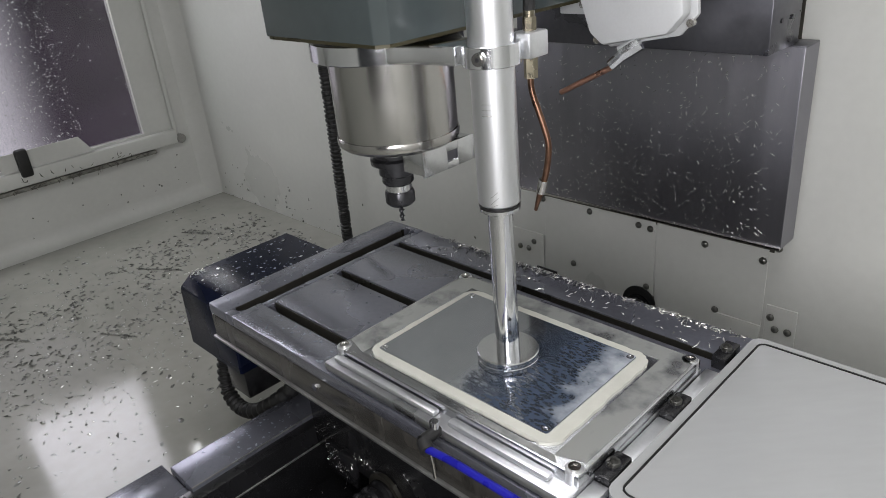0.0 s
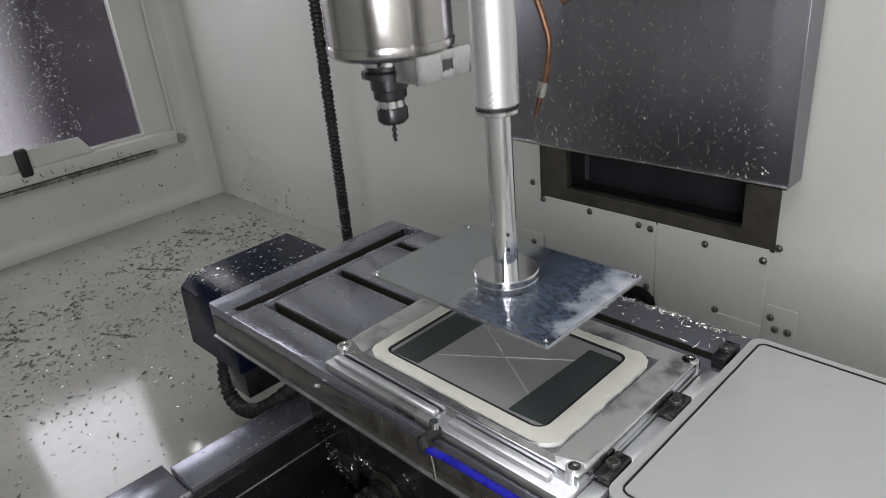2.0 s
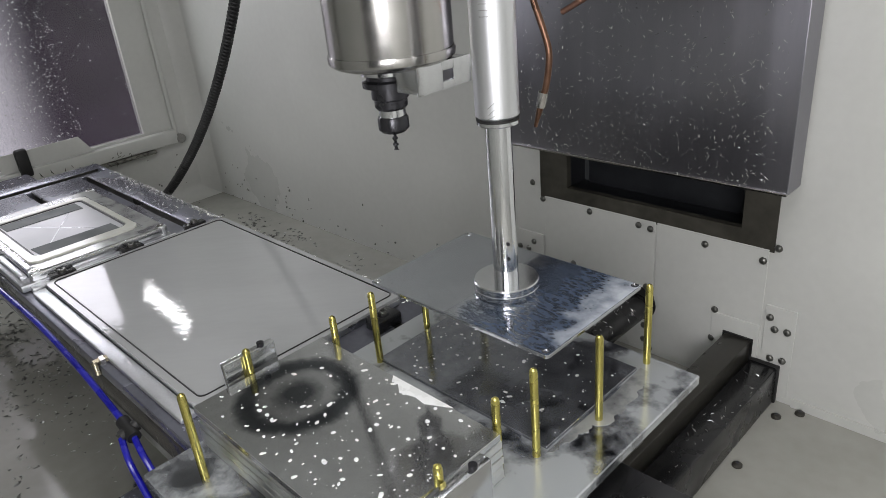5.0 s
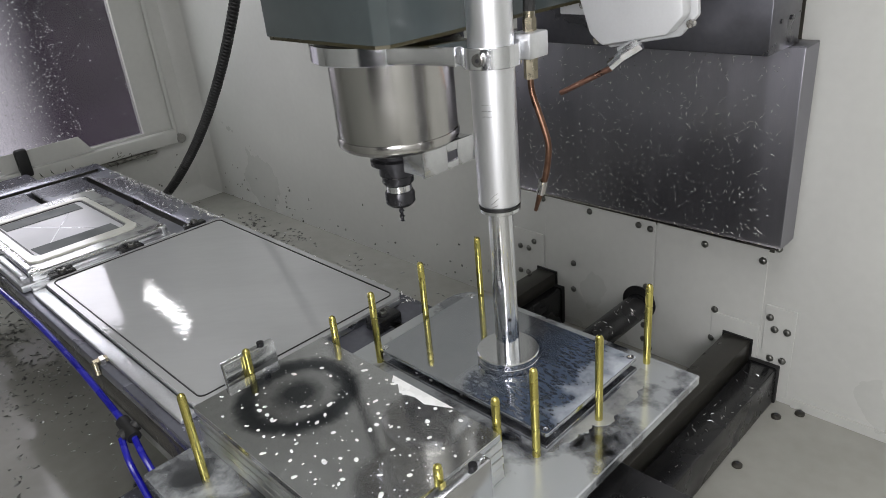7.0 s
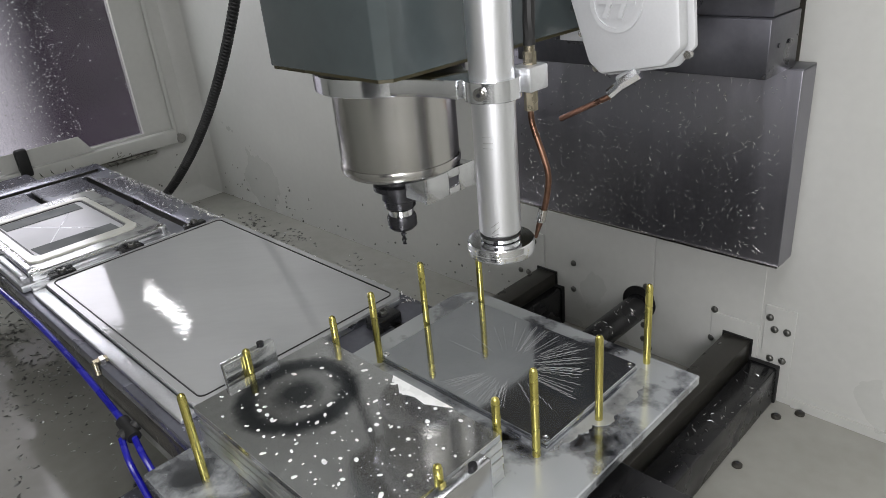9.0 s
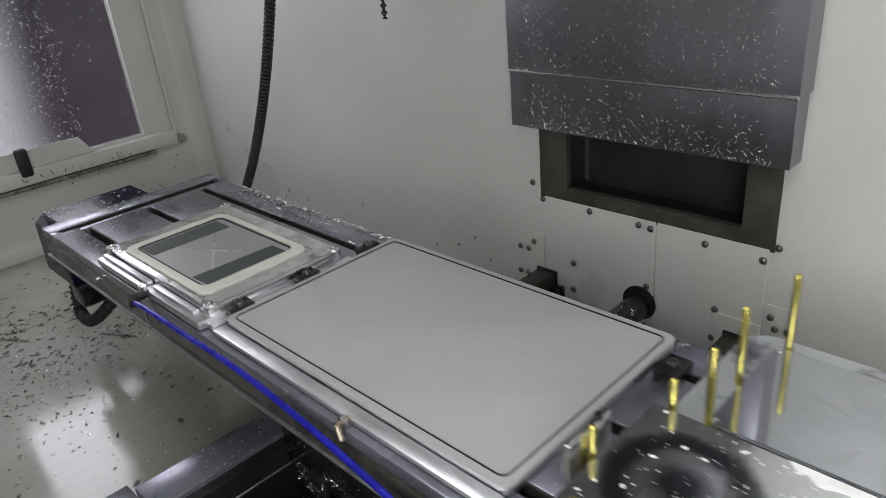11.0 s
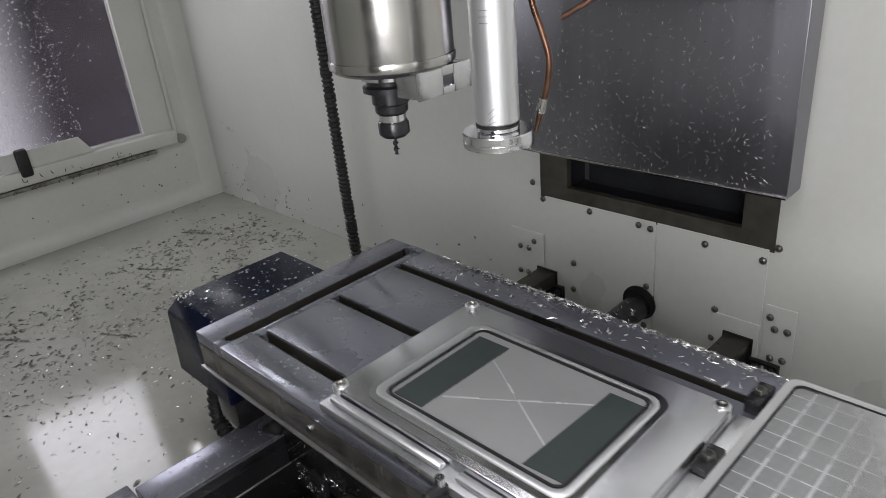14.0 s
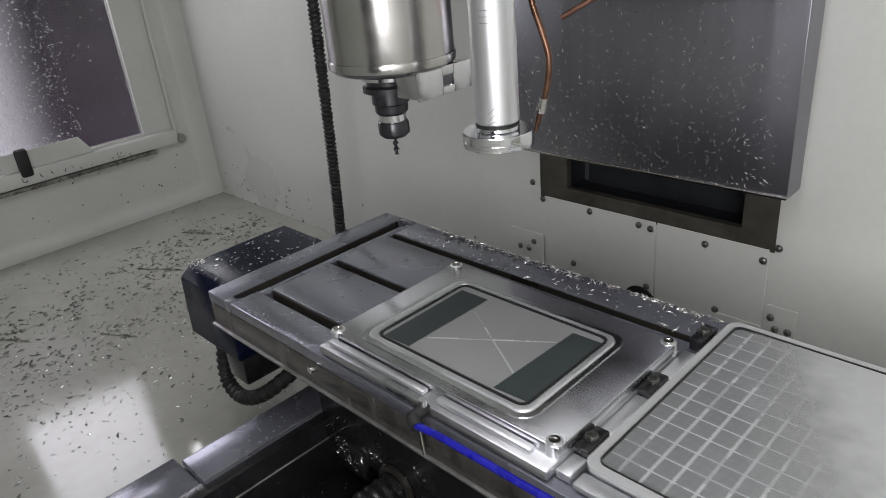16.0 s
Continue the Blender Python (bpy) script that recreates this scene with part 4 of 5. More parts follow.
# ------------------------------------------------------------------ spindle head
SX, SY = 0.229, -0.050
spindle = thing("spindle_head", (SX, SY, 0.16), "grey spindle head with a steel nose and a milling tool", "spindle head")
part("housing", prism([(0.118, -0.112), (0.142, -0.138), (0.326, -0.1415), (0.3375, -0.130), (0.347, 0.417), (0.118, 0.417)], 0.392, 0.80, 0.0015), M_HOUSING, spindle, "grey-green painted housing")
part("housing_gasket", prism([(0.121, -0.110), (0.143, -0.1355), (0.325, -0.139), (0.335, -0.129), (0.343, 0.28), (0.121, 0.28)], 0.3885, 0.393), mat("oily_gasket", (0.05, 0.044, 0.020), 0.35, 0.3, 0.3, 20), spindle, "oily brown gasket")
part("nose", lathe([(0.064, 0.267), (0.069, 0.271), (0.0695, 0.285), (0.0695, 0.40)], SX + 0.005, SY + 0.005, 56), M_STEEL, spindle, "ground steel spindle nose")
part("nose_ring", lathe([(0.040, 0.261), (0.060, 0.2615), (0.066, 0.264), (0.0705, 0.268), (0.0712, 0.274), (0.0705, 0.277)], SX + 0.005, SY + 0.005, 56), M_STEEL, spindle)
holder = part("tool_holder", lathe([(0.026, 0.264), (0.030, 0.258), (0.030, 0.252), (0.025, 0.250), (0.025, 0.246), (0.030, 0.244), (0.030, 0.238), (0.021, 0.236), (0.0215, 0.224), (0.019, 0.222), (0.019, 0.214), (0.0165, 0.211)], SX, SY, 36), M_TOOL, spindle, "black tool holder")
part("flange_ring", lathe([(0.0305, 0.252), (0.0305, 0.257)], SX, SY, 36), M_CHROME, holder)
part("collet_ring", lathe([(0.0155, 0.211), (0.0155, 0.202)], SX, SY, 24), M_CHROME, holder, "bright steel ring")
part("collet_nut", lathe([(0.0165, 0.203), (0.018, 0.200), (0.018, 0.188), (0.014, 0.184), (0.006, 0.183)], SX, SY, 16), M_TOOL, holder, "black collet nut")
cut = bmesh.new()
prev = None
for k in range(19):
    a, z = k * 0.55, 0.185 - 0.0013 * k
    ring = [cut.verts.new((SX + 0.0036 * q * math.cos(a + c), SY + 0.0036 * q * math.sin(a + c), z)) for c, q in ((0, 1), (0.8, 0.55), (1.57, 0.45), (3.14, 1), (3.94, 0.55), (4.71, 0.45))]
    if prev:
        for i in range(6):
            cut.faces.new((prev[i], prev[(i + 1) % 6], ring[(i + 1) % 6], ring[i]))
    else:
        cut.faces.new(ring)
    prev = ring
cut.faces.new(prev)
bmesh.ops.recalc_face_normals(cut, faces=cut.faces[:])
part("end_mill", cut, M_TOOL, holder, "fluted end mill")
blk = join(box(0.262, 0.296, -0.068, 0.010, 0.236, 0.264, 0.001), box(0.2955, 0.2985, -0.070, -0.032, 0.235, 0.265, 0.0008), box(0.2955, 0.2985, -0.016, 0.012, 0.235, 0.265, 0.0008), box(0.2955, 0.2985, -0.034, -0.014, 0.255, 0.265, 0.0006), box(0.2955, 0.2985, -0.034, -0.014, 0.235, 0.243, 0.0006))
part("probe_block", blk, M_ALU_FINE, spindle, "machined aluminium block under the nose")
# Thin dark sheet added in the pocket in place of its shade.
part("pocket", box(0.2952, 0.2962, -0.0335, -0.0145, 0.2435, 0.2545), M_BOX, spindle, "milled pocket backed with a dark sheet for shade")
HEAD.append(spindle)

TXC, TYC = 0.395, -0.058
grip = thing("vacuum_gripper", (TXC, TYC, 0.03), "aluminium pneumatic cylinder with a vacuum cup", "gripper")
ringo = lathe([(0.0705, 0.3645), (0.084, 0.3645), (0.085, 0.3655), (0.085, 0.3835), (0.084, 0.3845), (0.0705, 0.3845)], SX + 0.004, SY + 0.004, 56, caps=False)
part("clamp_ring", ringo, M_CHROME, grip, "polished clamp ring round the nose")
part("clamp_arm", prism([(0.290, -0.1045), (0.305, -0.0995), (0.322, -0.0915), (0.345, -0.0865), (0.372, -0.0840), (0.375, -0.060), (0.374, -0.042), (0.345, -0.040), (0.307, -0.010)], 0.3650, 0.3840, 0.002), M_CHROME, grip, "polished clamp arm")
part("clamp_screw", join(rod((0.4015, -0.080, 0.3745), (0.4050, -0.0883, 0.3745), 0.0062, 18), rod((0.4046, -0.0875, 0.3745), (0.4056, -0.0898, 0.3745), 0.0044, 18)), M_STEEL, grip, "steel socket screw")
# Solid dark hexagon stands in for the shaded hole of the socket.
part("hex_socket", rod((0.4054, -0.0893, 0.3745), (0.40575, -0.09015, 0.3745), 0.0022, 6), M_TOOL, grip, "hexagon socket drawn dark for its shade")
part("clamp_band", lathe([(0.0219, 0.3645), (0.0275, 0.3645), (0.0280, 0.365), (0.0280, 0.384), (0.0275, 0.3845), (0.0219, 0.3845)], TXC, TYC, 48, caps=False), M_CHROME, grip, "polished clamp band round the tube")
part("cylinder", lathe([(0.0195, 0.2240), (0.0217, 0.2265), (0.0217, 0.80)], TXC, TYC, 48), M_TUBE, grip, "drawn aluminium tube")
part("end_ring", lathe([(0.0205, 0.2212), (0.0212, 0.2215), (0.0212, 0.2235), (0.0195, 0.2245)], TXC, TYC, 40), M_RUBBER, grip, "black wiper ring")
part("end_cap", lathe([(0.0200, 0.2170), (0.0212, 0.2180), (0.0212, 0.2213)], TXC, TYC, 40), M_CHROME, grip)
rnd = random.Random(5)
for k in range(6):
    z = 0.290 + 0.0055 * k if k < 3 else 0.180 + 0.006 * k
    a = radians(-68 + (0 if k < 3 else rnd.uniform(-12, 12)))
    c = Vector((TXC + 0.0217 * math.cos(a), TYC + 0.0217 * math.sin(a), z + 0.03))
    d = Vector((-math.sin(a), math.cos(a), 0 if k < 3 else rnd.uniform(-1, 1))).normalized()
    part("scribed_mark", rod(c - d * 0.005, c + d * 0.005, 0.00022, 6), M_STEEL, grip, "scribed mark")
plunger = part("plunger", lathe([(0.0132, 0.0476), (0.0132, 0.375)], TXC, TYC, 36), M_CHROME, grip, "polished plunger rod")
part("vent", join(rod((TXC + 0.0115, TYC - 0.0075, 0.092), (TXC + 0.0118, TYC - 0.0077, 0.092), 0.002, 10), rod((TXC + 0.0115, TYC - 0.0075, 0.075), (TXC + 0.0118, TYC - 0.0077, 0.075), 0.002, 10)), M_TOOL, plunger)
part("cup", lathe([(0.0325, 0.0325), (0.0347, 0.0335), (0.0352, 0.0350), (0.0352, 0.0395), (0.0349, 0.0399), (0.0352, 0.0403), (0.0352, 0.0467), (0.0343, 0.0478), (0.0135, 0.0478)], TXC, TYC, 48), M_CHROME, plunger, "polished round vacuum cup")
HEAD.append(grip)

noz = thing("coolant_nozzle", (0.41, -0.02, 0.21), "bent copper coolant tube with a brass tip", "nozzle")
part("block", box(0.400, 0.424, -0.036, -0.008, 0.366, 0.390, 0.002), M_ALU, noz)
part("fitting", rod((0.411, -0.02, 0.345), (0.411, -0.02, 0.367), 0.0068, 6), M_FIT, noz, "tarnished brass fitting")
part("fitting", join(rod((0.411, -0.02, 0.389), (0.411, -0.02, 0.402), 0.0066, 6), rod((0.411, -0.02, 0.4015), (0.411, -0.02, 0.411), 0.0055, 12)), M_FIT, noz, "tarnished brass fitting")
part("feed_hose", sweep(smooth_points([(0.411, -0.02, 0.408), (0.411, -0.018, 0.45), (0.405, 0.0, 0.60)], 20), 0.006, 10), M_RUBBER, noz, "black feed hose")
part("copper_tube", sweep(smooth_points([(0.410, -0.02, 0.348), (0.412, -0.02, 0.330), (0.424, -0.02, 0.300), (0.430, -0.02, 0.278), (0.426, -0.02, 0.250), (0.421, -0.02, 0.236)], 40), 0.0033, 12), M_COPPER, noz, "bent copper tube")
part("sleeve", rod((0.4225, -0.02, 0.242), (0.4185, -0.02, 0.227), 0.0050, 14), M_STEEL, noz)
part("tip", rod((0.4185, -0.02, 0.228), (0.4112, -0.02, 0.206), 0.0036, 12, 0.0018), M_COPPER, noz)
HEAD.append(noz)

wb = thing("nozzle_drive", (0.43, 0.13, 0.33), "white cast drive box with a raised round emblem", "drive box")
WBY = 0.12


def upright(poly, y0, y1, bev=0.0):
    bm = prism(poly, 0, y1 - y0, bev)
    for v in bm.verts:
        v.co = Vector((v.co.x, y0 + v.co.z, v.co.y))
    bmesh.ops.recalc_face_normals(bm, faces=bm.faces[:])
    return bm


part("case", upright([(0.357, 0.431), (0.382, 0.362), (0.398, 0.349), (0.476, 0.364), (0.494, 0.384), (0.486, 0.470), (0.470, 0.56), (0.345, 0.55)], WBY, WBY + 0.020, 0.005), M_CAST, wb)
part("flange", upright([(0.350, 0.431), (0.376, 0.360), (0.396, 0.344), (0.480, 0.360), (0.499, 0.382), (0.490, 0.480), (0.474, 0.56), (0.338, 0.55)], WBY + 0.021, WBY + 0.028, 0.002), M_CAST, wb)
emb = loop_frame([(0.418 + 0.032 * math.cos(a * math.pi / 16), 0.428 + 0.032 * math.sin(a * math.pi / 16)) for a in range(32)],
                 [(0.418 + 0.027 * math.cos(a * math.pi / 16), 0.428 + 0.027 * math.sin(a * math.pi / 16)) for a in range(32)], 0, 0.002)
emb = join(emb, box(0.395, 0.441, 0.4255, 0.4295, 0, 0.0022), prism([(0.402, 0.411), (0.408, 0.411), (0.420, 0.446), (0.414, 0.446)], 0, 0.0025), prism([(0.420, 0.411), (0.426, 0.411), (0.438, 0.446), (0.432, 0.446)], 0, 0.0025))
for v in emb.verts:
    v.co = Vector((v.co.x, WBY + 0.0006 - v.co.z, v.co.y))
bmesh.ops.recalc_face_normals(emb, faces=emb.faces[:])
part("emblem", emb, M_CAST, wb, "raised round emblem")
for x, z in ((0.363, 0.390), (0.382, 0.352), (0.493, 0.374), (0.352, 0.418)):
    part("screw", rod((x, WBY + 0.022, z), (x, WBY + 0.016, z), 0.0042, 12), M_STEEL, wb)
part("swivel", join(rod((0.442, 0.128, 0.354), (0.424, 0.120, 0.342), 0.0088, 8), rod((0.430, 0.122, 0.345), (0.414, 0.115, 0.330), 0.0062, 8)), M_CHROME, wb, "steel swivel joint")
part("copper_tube", rod((0.415, 0.115, 0.328), (0.350, 0.112, 0.295), 0.0033, 12), M_COPPER_BRIGHT, wb, "straight copper nozzle")
part("rear_plate", box(0.300, 0.43, 0.180, 0.19, 0.372, 0.8, 0.002), M_CAST, wb, "pale mounting plate")
HEAD.append(wb)

# ------------------------------------------------------------------ column covers
PXL, PXR, PY = -0.046, 0.4895, 0.486
zp = thing("column_panel", (0.22, PY, -0.025), "brushed stainless column cover flecked with chips", "cover panel")
part("face", box(PXL, PXR, PY, PY + 0.004, -0.023, 0.286, 0.001), M_PANEL, zp)
part("side", box(PXR - 0.004, PXR, PY + 0.002, PY + 0.052, -0.023, 0.286), M_PANEL, zp)
part("side", box(PXL, PXL + 0.004, PY + 0.002, PY + 0.052, -0.023, 0.286), M_PANEL, zp)
part("top_flange", box(PXL, PXR, PY + 0.002, PY + 0.052, 0.284, 0.288, 0.001), M_BOX, zp)
part("bottom_lip", box(PXL, PXR, PY - 0.0025, PY + 0.003, -0.0245, -0.020, 0.001), M_STEEL, zp, "bright bottom lip")
HEAD.append(zp)
zb = thing("column_box", (0.22, 0.4, 0.3), "grey steel box cover above the column panel", "cover box")
part("shell", box(0.05, 0.473, 0.400, 0.50, 0.2895, 0.368, 0.002), M_BOX, zb)
part("upper_shell", box(0.05, 0.470, 0.412, 0.50, 0.3685, 0.85, 0.002), M_BOX, zb)
for x, y, z in ((0.4730, 0.430, 0.330), (0.4730, 0.465, 0.330)):
    part("screw", rod((x, y, z), (x + 0.002, y, z), 0.0032, 12), M_TOOL, zb)
HEAD.append(zb)
z2 = thing("lower_panel", (0.22, 0.5, -0.03), "second brushed column cover sliding behind the first", "cover panel")
part("face", box(PXL - 0.002, PXR - 0.003, PY + 0.006, PY + 0.010, -0.026, 0.27, 0.001), M_PANEL, z2)
part("side", box(PXR - 0.009, PXR - 0.005, PY + 0.008, PY + 0.055, -0.026, 0.27), M_PANEL, z2)

# ------------------------------------------------------------------ hanging hose in rigid links
NL = 26
hang = thing("hanging_conduit", (-0.40, 0.3, 0.3), "black corrugated conduit hanging behind the table", "conduit")
link_pts = [Vector((0, 0, -0.034 + 0.068 * k / 28)) for k in range(29)]
link_mesh = to_mesh("link", sweep(link_pts, 0.0098, 10, 0.003), M_RUBBER, (0, 0, 0))
LINKS = []
for k in range(NL):
    o = new("link", link_mesh)
    o.parent = hang
    LINKS.append(o)

# ------------------------------------------------------------------ coolant on the fixture, blown off late in the clip
cream = thing("coolant_skin", (0.385, -0.05, 0.028), "cream coolant lying on the fixture ring and plate", "coolant", "coolant films")


def torn(pts, k, seed):
    """An outline cut into short steps with an uneven edge."""
    r = random.Random(seed)
    out = []
    for a, b in zip(pts, pts[1:] + pts[:1]):
        n = max(1, int(math.hypot(b[0] - a[0], b[1] - a[1]) / 0.008))
        out += [(a[0] + (b[0] - a[0]) * i / n + r.uniform(-k, k), a[1] + (b[1] - a[1]) * i / n + r.uniform(-k, k)) for i in range(n)]
    return out


ring_out = torn(round_rect(0.2475, 0.5225, -0.1475, 0.0415, 0.020, 8), 0.0009, 1)
ring_in = []
for x, y in ring_out:
    cx, cy = min(max(x, 0.278), 0.484), min(max(y, -0.118), 0.014)
    d = Vector((x - cx, y - cy)).normalized()
    ring_in.append((cx + d.x * 0.0155, cy + d.y * 0.0155))
nr = len(ring_out)
for a in range(10):
    ks = [k % nr for k in range(a * nr // 10, (a + 1) * nr // 10 + 1)]
    quad = [ring_out[k] for k in ks] + [ring_in[k] for k in ks[::-1]]
    c = (sum(q[0] for q in quad) / len(quad), sum(q[1] for q in quad) / len(quad), 0.0312)
    FLY.append((part("ring_piece", prism(quad, 0.0283, 0.0318), M_MILK, cream, "cream coolant on the ring"), c, 12.66 + (0.53 - c[0]) * 0.3 if c[0] > 0.34 else 13.05 + (0.34 - c[0])))
POOLS = [[(0.5265, -0.150), (0.556, -0.140), (0.5575, -0.045), (0.5265, -0.040)], [(0.5265, -0.040), (0.5575, -0.045), (0.558, 0.058), (0.5265, 0.0455)],
         [(0.5265, 0.0455), (0.558, 0.058), (0.545, 0.071), (0.44, 0.0715), (0.44, 0.0455)], [(0.44, 0.0455), (0.44, 0.0715), (0.33, 0.071), (0.33, 0.0455)],
         [(0.33, 0.0455), (0.33, 0.071), (0.222, 0.0695), (0.209, 0.056), (0.2435, 0.0455)], [(0.2435, 0.0455), (0.209, 0.056), (0.208, -0.045), (0.2435, -0.045)],
         [(0.2435, -0.045), (0.208, -0.045), (0.2085, -0.140), (0.2435, -0.150)], [(0.42, -0.1515), (0.44, -0.1575), (0.535, -0.1575), (0.5265, -0.150)]]
for k, pl in enumerate(POOLS):
    c = (sum(q[0] for q in pl) / len(pl), sum(q[1] for q in pl) / len(pl), 0.0282)
    FLY.append((part("pool_piece", prism(pl, 0.0282, 0.0287), M_MILK2, cream, "thin pale coolant"), c, 12.66 + (0.56 - c[0]) * 0.25 if c[0] > 0.32 else 13.08 + (0.32 - c[0])))
ride(cream)

# ------------------------------------------------------------------ chips and drops
rnd = random.Random(11)
pts = []
while len(pts) < 2500:
    x, y = rnd.uniform(-1.50, -0.2), rnd.uniform(-0.9, 0.5)
    w = math.exp(-((x + 1.02 + 0.10 * y) / 0.22) ** 2) + 0.22 * math.exp(-((x + 0.75) / 0.35) ** 2)
    w *= 0.15 + 0.85 * (noise.noise(Vector((x * 7, y * 7, 3))) > -0.05)
    if rnd.random() < w:
        pts.append(((x, y, ZF), (0, 0, 1)))
rounded = [(p, 0) for p, _ in pts[::2]]
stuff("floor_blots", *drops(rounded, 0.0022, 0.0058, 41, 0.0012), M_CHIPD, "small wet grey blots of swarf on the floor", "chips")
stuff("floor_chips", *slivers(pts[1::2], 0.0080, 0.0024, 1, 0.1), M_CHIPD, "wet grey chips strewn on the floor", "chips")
pts = [((rnd.gauss(-0.80, 0.26), rnd.gauss(-0.25, 0.28), ZF), (0, 0, 1)) for _ in range(1300)]
stuff("bright_floor_chips", *slivers([p for p in pts if p[0][0] > -1.5 and p[0][1] < 0.5], 0.0050, 0.0011, 2), M_CHIP, "bright curled chips strewn on the floor", "chips")
pts = []
for cx, cy, a, ln in ((-0.78, -0.13, 0.5, 0.05), (-1.05, 0.10, 0.6, 0.06), (-1.0, -0.32, 0.55, 0.07), (-1.2, 0.3, 0.5, 0.05)):
    pts += [((cx + ln * k / 14 * math.cos(a), cy + ln * k / 14 * math.sin(a), ZF), (0, 0, 1)) for k in range(-14, 15)]
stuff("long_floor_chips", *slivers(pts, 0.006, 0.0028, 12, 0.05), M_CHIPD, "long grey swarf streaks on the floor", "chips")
pts = [((rnd.uniform(0.05, 0.38), rnd.uniform(-0.2, 0.48), -0.318), (0, 0, 1)) for _ in range(260)] + \
      [((rnd.uniform(0.45, 0.49), rnd.uniform(-0.2, 0.5), -0.275), (0, 0, 1)) for _ in range(60)] + \
      [((0.215 + 0.026 * math.sin(a), rnd.uniform(0.2, 0.52), -0.245 + 0.026 * math.cos(a)), (math.sin(a), 0, math.cos(a))) for a in [rnd.uniform(-0.2, 1.2) for _ in range(40)]]
stuff("cover_chips", *slivers(pts, 0.0055, 0.0008, 3), M_CHIP, "bright chips on the black covers", "chips")
pts = [((rnd.uniform(XL + 0.02, 0.0), YB, ZF + abs(rnd.gauss(0, 0.06))), (0, -1, 0)) for _ in range(70)] + \
      [((XL, rnd.uniform(-0.5, 0.5), ZF + abs(rnd.gauss(0, 0.10))), (1, 0, 0)) for _ in range(50)]
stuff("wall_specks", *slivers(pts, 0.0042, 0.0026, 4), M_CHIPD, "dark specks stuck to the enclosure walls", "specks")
pts = []
for _ in range(900):
    x = rnd.uniform(0.02, 1.1)
    dens = 0.4 + 0.6 * (noise.noise(Vector((x * 9, 1, 2))) > -0.1)
    if rnd.random() < dens:
        pts.append(((x, min(0.1895, 0.187 - abs(rnd.gauss(0, 0.006))), 0.0), (0, 0.2, 1)))
pts += [((rnd.uniform(0, 1.1), rnd.uniform(0.135, 0.188), 0.0), (0, 0, 1)) for _ in range(210)]
ride(stuff("table_chips", *slivers(pts, 0.0056, 0.0009, 5, 0.7), M_CHIP, "bright chips heaped along the table's back edge", "chips", (0.5, 0.18, 0)))
pts = [((rnd.uniform(-0.258, -0.10), rnd.uniform(-0.15, 0.07), -0.0215), (0, 0, 1)) for _ in range(40)] + [((rnd.uniform(-0.26, -0.235), rnd.uniform(-0.14, -0.11), -0.0215), (0, 0, 1)) for _ in range(25)]
ride(stuff("cover_flecks", *slivers(pts, 0.004, 0.0012, 6), M_CHIP, "chips on the black end cover", "chips", (-0.18, 0, -0.02)))
pts = [((rnd.uniform(PXL + 0.02, PXR - 0.02), PY, -0.02 + 0.30 * rnd.random() ** 1.3), (0, -1, 0.0)) for _ in range(900)]
ch = stuff("panel_chips", *slivers(pts, 0.0036, 0.00050, 7, 0.1, 0.12), M_CHIP, "fine chips stuck to the column cover", "chips", (0.22, PY, 0))
HEAD.append(ch)
pts = [((rnd.uniform(1.168, 1.428), rnd.uniform(-0.172, -0.018), PZ + 0.0522), 0) for _ in range(260)]
ride(stuff("stack_drops", *drops(pts, 0.0004, 0.0024, 8), M_DROP, "white coolant drops on the top plate", "drops", (1.31, -0.09, 0.06)))


pts = [((rnd.uniform(1.195, 1.435), rnd.uniform(0.047, 0.205), PZ + 0.0041), 0) for _ in range(170)]
ride(stuff("plate_drops", *drops(pts, 0.0004, 0.0022, 9, 0.0002), M_DROP, "white coolant drops on the finished plate", "drops", (1.31, 0.12, 0.018)))
pts = [((rnd.gauss(0.112, 0.014), -0.1335, rnd.gauss(-0.228, 0.012)), (0, -1, 0.2)) for _ in range(44)] + [((rnd.gauss(0.166, 0.016), -0.1265, rnd.gauss(-0.207, 0.004)), (0, -1, 0.2)) for _ in range(24)] + [((rnd.uniform(0.05, 0.3), -0.125, -0.17 - rnd.random() * 0.05), (0, -1, 0.3)) for _ in range(24)] + \
      [((rnd.gauss(0.030, 0.006), rnd.gauss(-0.13, 0.01), rnd.uniform(-0.25, -0.2)), (0.5, -1, 0.3)) for _ in range(30)]
saddle_chips = stuff("saddle_chips", *slivers(pts, 0.0030, 0.0006, 10, 0.9), M_CHIP, "bright chips caught on the black saddle", "chips", (0.13, -0.12, -0.2))
SADDLE.append(saddle_chips)
screw = thing("screw_cover", (0.225, -0.3, -0.25), "black ribbed screw cover under the table", "screw cover")
part("bellows", sweep([Vector((0.215 + 0.000 * k, -0.126 - 0.004 * k, -0.232)) for k in range(70)], 0.024, 20, 0.0022), M_BLACK, screw)
part("flange", rod((0.215, -0.126, -0.232), (0.215, -0.132, -0.232), 0.034, 24), M_ARM, screw)
SADDLE.append(screw)


pts = [((rnd.uniform(-0.245, -0.10), rnd.uniform(-0.14, 0.065), -0.0219), 0) for _ in range(150)]
ride(stuff("cover_drops", *drops(pts, 0.0005, 0.0026, 13, 0.0003), M_DROPG, "pale drops on the black end cover", "drops", (-0.18, 0, -0.02)))
